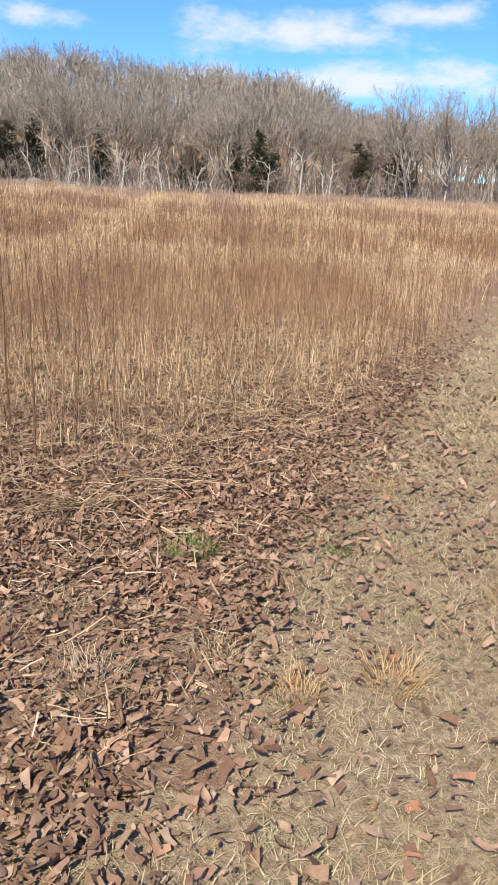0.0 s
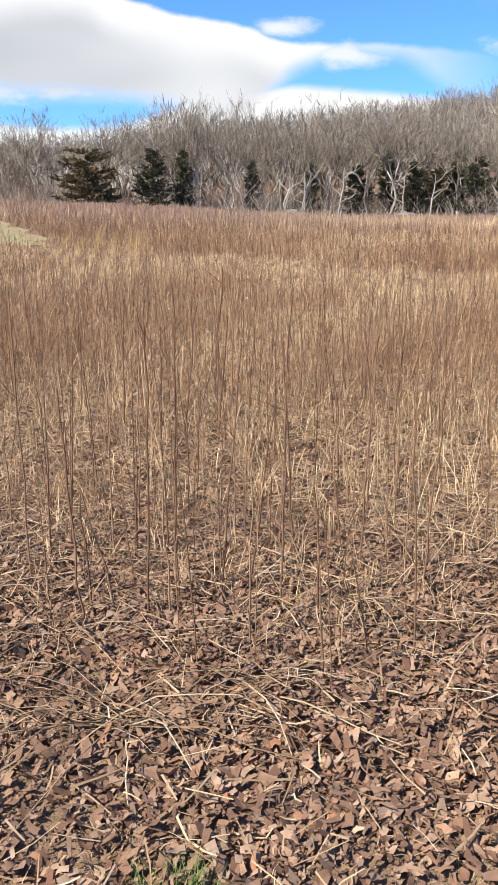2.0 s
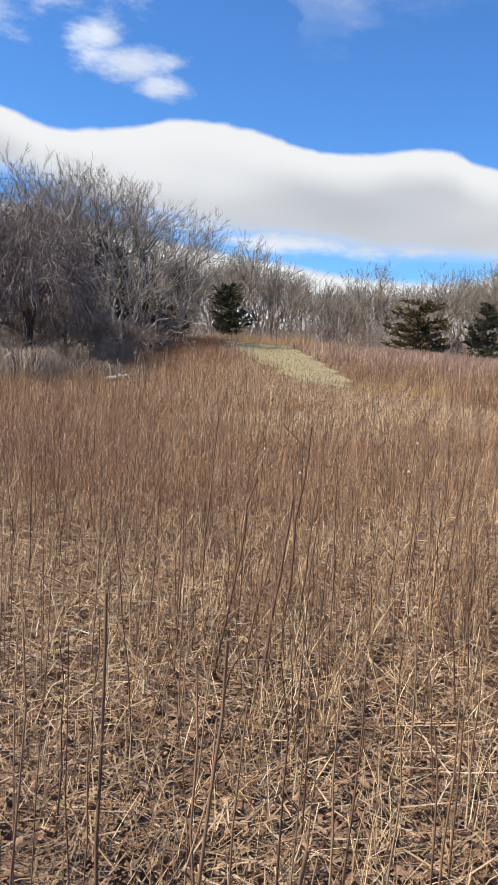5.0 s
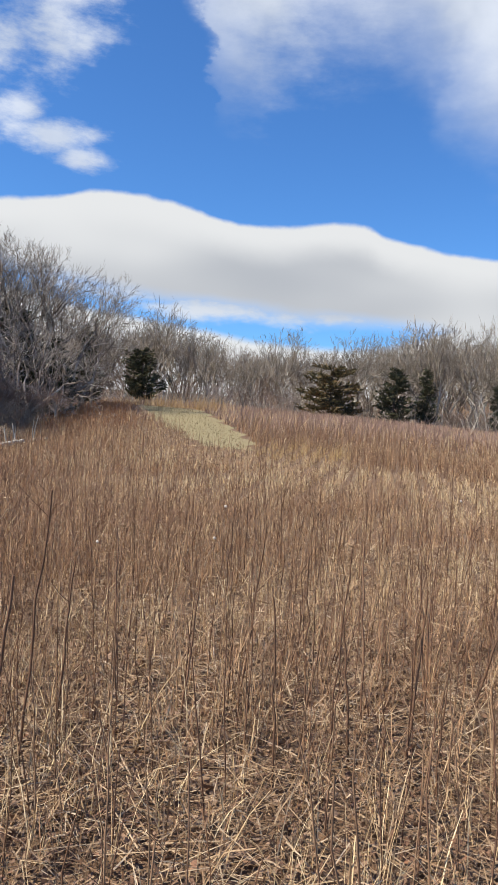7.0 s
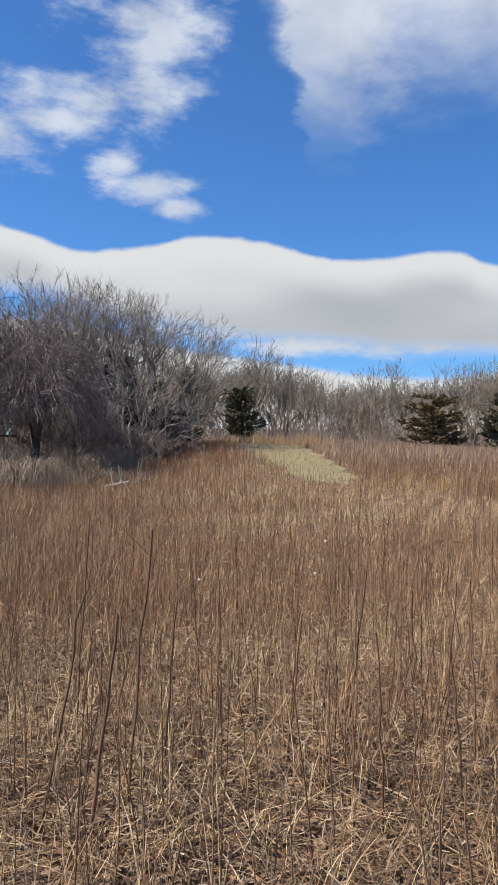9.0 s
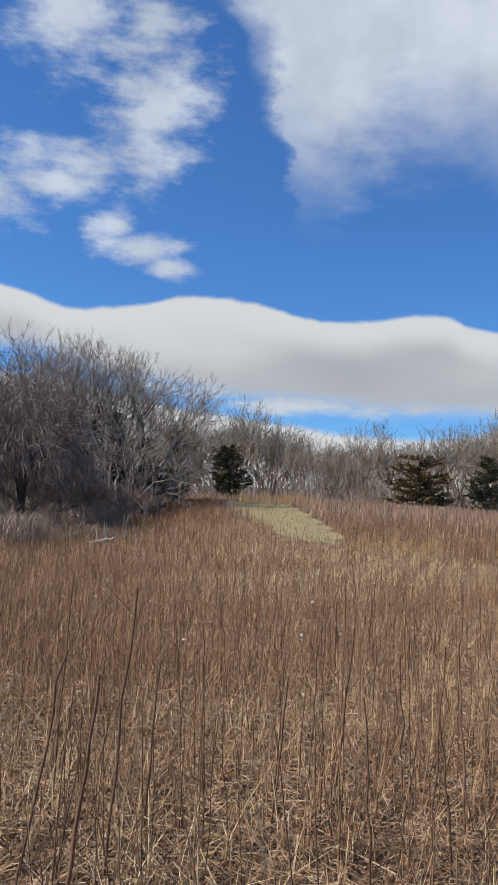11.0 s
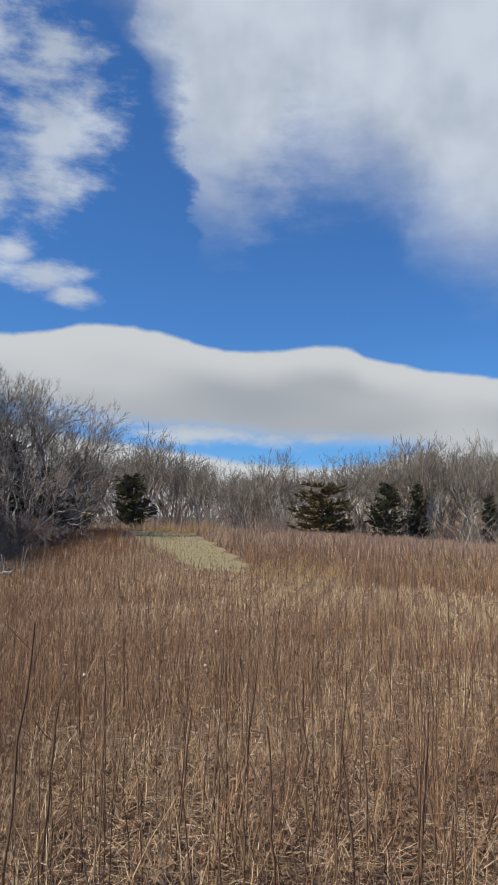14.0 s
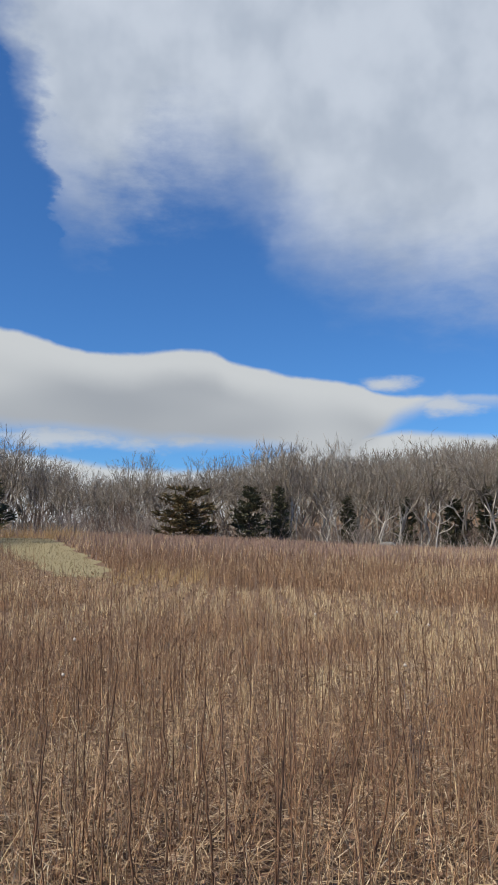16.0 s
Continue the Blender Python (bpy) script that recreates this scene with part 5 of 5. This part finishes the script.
# stems at the front of the grass
for k, (x, y, h, la, lean, r, tw) in enumerate(((-2.05, 0.25, 1.25, -20, 0.10, 0.0045, 4), (-2.55, 0.6, 1.3, 10, 0.06, 0.004, 2), (-1.75, 0.35, 1.1, -60, 0.12, 0.004, 3), (-3.0, 0.5, 1.2, 40, 0.08, 0.004, 2),
                                                (-1.5, 0.3, 1.15, -30, 0.06, 0.0045, 2), (-1.1, 0.5, 1.1, -40, 0.08, 0.004, 2), (-2.3, 0.15, 1.0, 70, 0.05, 0.0045, 1),
                                                (-1.35, 0.75, 1.05, 30, 0.1, 0.0045, 2), (-1.9, 0.9, 1.3, -10, 0.1, 0.0045, 3), (-0.9, 0.25, 0.95, -70, 0.06, 0.0045, 1), (-3.4, 0.3, 1.0, 60, 0.2, 0.004, 4))):
    weed_stem(0, 0, h, la, lean, r, 400 + k, 0, x, y, tw)


def cane_shrub(x, y, seed, n=9, h=1.15):
    g = np.random.default_rng(seed)
    root = new("cane_shrub")
    root.matrix_world = pose(x, y, float(land(x, y)))
    for k in range(n):
        a, ln = g.random() * 6.283, h * (0.5 + 0.6 * g.random())
        u = np.linspace(0, 1, 8)
        P = np.stack([np.cos(a) * 0.45 * ln * u ** 1.5 + g.normal(0, 0.012, 8) * u, np.sin(a) * 0.45 * ln * u ** 1.5 + g.normal(0, 0.012, 8) * u, ln * np.sin(u * 1.8) - 0.02], 1)
        b = Batch()
        V, F = tubes(P[None], np.array([0.0035]), 0.4, 5)
        b.add(V[0], F)
        for i in range(2, 8):
            d = g.normal(0, 0.06, 3) + (0, 0, 0.03)
            V, F = tubes(np.stack([P[i], P[i] + d * 0.6, P[i] + d * (1 + g.random())])[None], np.array([0.0022]), 0.4, 3)
            b.add(V[0], F)
        part("cane", b.mesh("cane"), TWIG_RED, root)
    return tagged(root, "thin leafless reddish cane shrub at the meadow's edge", "shrub")


cane_shrub(-3.3, 0.9, 1)
cane_shrub(-3.75, -1.6, 3, 9, 1.65)
cane_shrub(1.1, 5.2, 2, 7, 0.9)

# ---- along the wood's edge ----


def dead_tree(seed, height, label, lean=(0.0, 0.0), forks=4, r=0.14):
    """A pale barkless tree with a few crooked limbs."""
    g = np.random.default_rng(seed)
    root = new("dead_tree")
    u = np.linspace(0, 1, 7)
    P = np.stack([lean[0] * height * u ** 1.4 + g.normal(0, 0.10, 7) * u, lean[1] * height * u + g.normal(0, 0.10, 7) * u, height * u - 0.2], 1)
    b = Batch()
    V, F = tubes(P[None], np.array([r]), 0.35, 6)
    b.add(V[0], F)
    part("trunk", b.mesh("trunk"), PALE, root)
    for k in range(forks):
        s = 0.35 + 0.6 * (k + g.random() * 0.7) / forks
        p = np.array([np.interp(s, u, P[:, i]) for i in range(3)])
        a = g.choice([0.0, 3.14]) + g.normal(0, 0.7)
        ln = height * (0.22 + 0.22 * g.random())
        d = np.array([np.cos(a), np.sin(a) * 0.6, 0.35 + 0.6 * g.random()])
        w = np.linspace(0, 1, 5)
        Q = p + w[:, None] * d * ln + g.normal(0, 0.09 * ln, (5, 3)) * w[:, None]
        bb = Batch()
        V, F = tubes(Q[None], np.array([r * 0.5]), 0.3, 5)
        bb.add(V[0], F)
        for i in (2, 3, 4):
            e = Q[i] + (g.normal(0, 0.3), g.normal(0, 0.2), 0.2 + 0.4 * g.random()) * np.array(ln * 0.5)
            V, F = tubes(np.stack([Q[i], (Q[i] + e) / 2 + g.normal(0, 0.05, 3), e])[None], np.array([r * 0.2]), 0.4, 4)
            bb.add(V[0], F)
        part("limb", bb.mesh("limb"), PALE, root)
    return tagged(root, label, "tree", "pale dead trees at the wood's edge")


for k, (az, r, h, lx, fk) in enumerate(((-13.6, 87, 5.8, 0.12, 6), (-11.2, 88, 4.6, -0.05, 3), (-6.8, 89, 5.2, -0.18, 5), (-9.6, 88, 4.8, 0.3, 4), (-3.6, 91, 5.5, 0.05, 3), (-18.2, 88, 5.5, 0.02, 4),
                                       (-20.1, 87, 5.0, 0.1, 3), (-27.4, 86, 5.0, 0.1, 5), (-29.0, 87, 5.8, -0.06, 4), (-31.2, 85, 4.6, 0.14, 5), (-32.6, 84, 3.8, 0.02, 3), (-34.2, 85, 4.2, -0.15, 5),
                                       (-36.6, 86, 3.4, 0.2, 5), (-42.0, 87, 4.0, 0.02, 3), (-44.4, 88, 5.6, 0.04, 4), (-46.6, 87, 4.8, 0.06, 4), (-51.2, 88, 5.5, 0.1, 6), (-53.6, 86, 4.0, 0.2, 6))):
    ob = dead_tree(500 + k, h, "pale barkless crooked dead tree at the wood's edge", (lx, 0.03), fk, 0.11 if r > 60 else 0.05)
    put(ob, az, r, az)


def boulder(seed, size):
    g = random.Random(seed)
    bm = bmesh.new()
    bmesh.ops.create_icosphere(bm, subdivisions=3, radius=1)
    sx, sy, sz = size * g.uniform(0.9, 1.5), size * g.uniform(0.8, 1.1), size * g.uniform(0.5, 0.8)
    for v in bm.verts:
        k = 1 + 0.35 * noise.noise(v.co * 1.3 + Vector((seed * 3.1, 0, 0))) + 0.12 * noise.noise(v.co * 3.7 + Vector((0, seed, 0)))
        v.co = Vector((round(v.co.x * 3.2) * 0.08 + v.co.x * 0.75, v.co.y, v.co.z)) * k
        v.co = Vector((v.co.x * sx, v.co.y * sy, v.co.z * sz + sz * 0.45))
    me = bpy.data.meshes.new("boulder")
    bm.to_mesh(me)
    bm.free()
    return tagged(part("boulder", me, ROCK), "rough grey granite boulder at the wood's edge", "rock", "boulders at the wood's edge")


g = random.Random(3)
for k in range(26):
    az = g.uniform(-34.5, -23.5) if k < 17 else g.uniform(-19, -9)
    put(boulder(k, g.uniform(0.45, 0.85)), az, 83 + g.uniform(-1.0, 3.5), g.uniform(0, 360))


def fallen_log(seed, length, r, material, label):
    g = np.random.default_rng(seed)
    u = np.linspace(-0.5, 0.5, 7)
    P = np.stack([u * length, g.normal(0, 0.06, 7), r * 0.8 + 0.25 * (u + 0.5) + g.normal(0, 0.03, 7)], 1)
    root = new("fallen_log")
    b = Batch()
    V, F = tubes(P[None], np.array([r]), 0.6, 8)
    b.add(V[0], F)
    b.add(V[0, :8], [[0, 1, 2, 3], [0, 3, 4, 7], [4, 5, 6, 7]])
    b.add(V[0, -8:], [[0, 1, 2, 3], [0, 3, 4, 7], [4, 5, 6, 7]])
    part("trunk", b.mesh("trunk"), material, root)
    for k in range(3):
        i = 2 + k
        e = P[i] + (g.normal(0, 0.2), g.normal(0, 0.3), 0.5 + 0.5 * g.random())
        bb = Batch()
        V, F = tubes(np.stack([P[i], (P[i] + e) / 2 + g.normal(0, 0.05, 3), e])[None], np.array([r * 0.35]), 0.4, 5)
        bb.add(V[0], F)
        part("branch_stub", bb.mesh("branch_stub"), material, root)
    return tagged(root, label, "log", "fallen logs")


put(fallen_log(1, 0.9, 0.11, PALE, "pale broken log lying in the brush"), 27.2, 30.0, 35)
put(fallen_log(2, 1.2, 0.08, BARK, "grey fallen trunk leaning in the brush"), 25.5, 32.0, -20)
for k, az in enumerate((-11.0, -15.2, -17.8, -27.5, -30.5)):
    put(fallen_log(5 + k, 3.2, 0.16, PALE if k % 2 else BARK, "weathered fallen trunk at the wood's edge"), az, 84.5, az * 13)
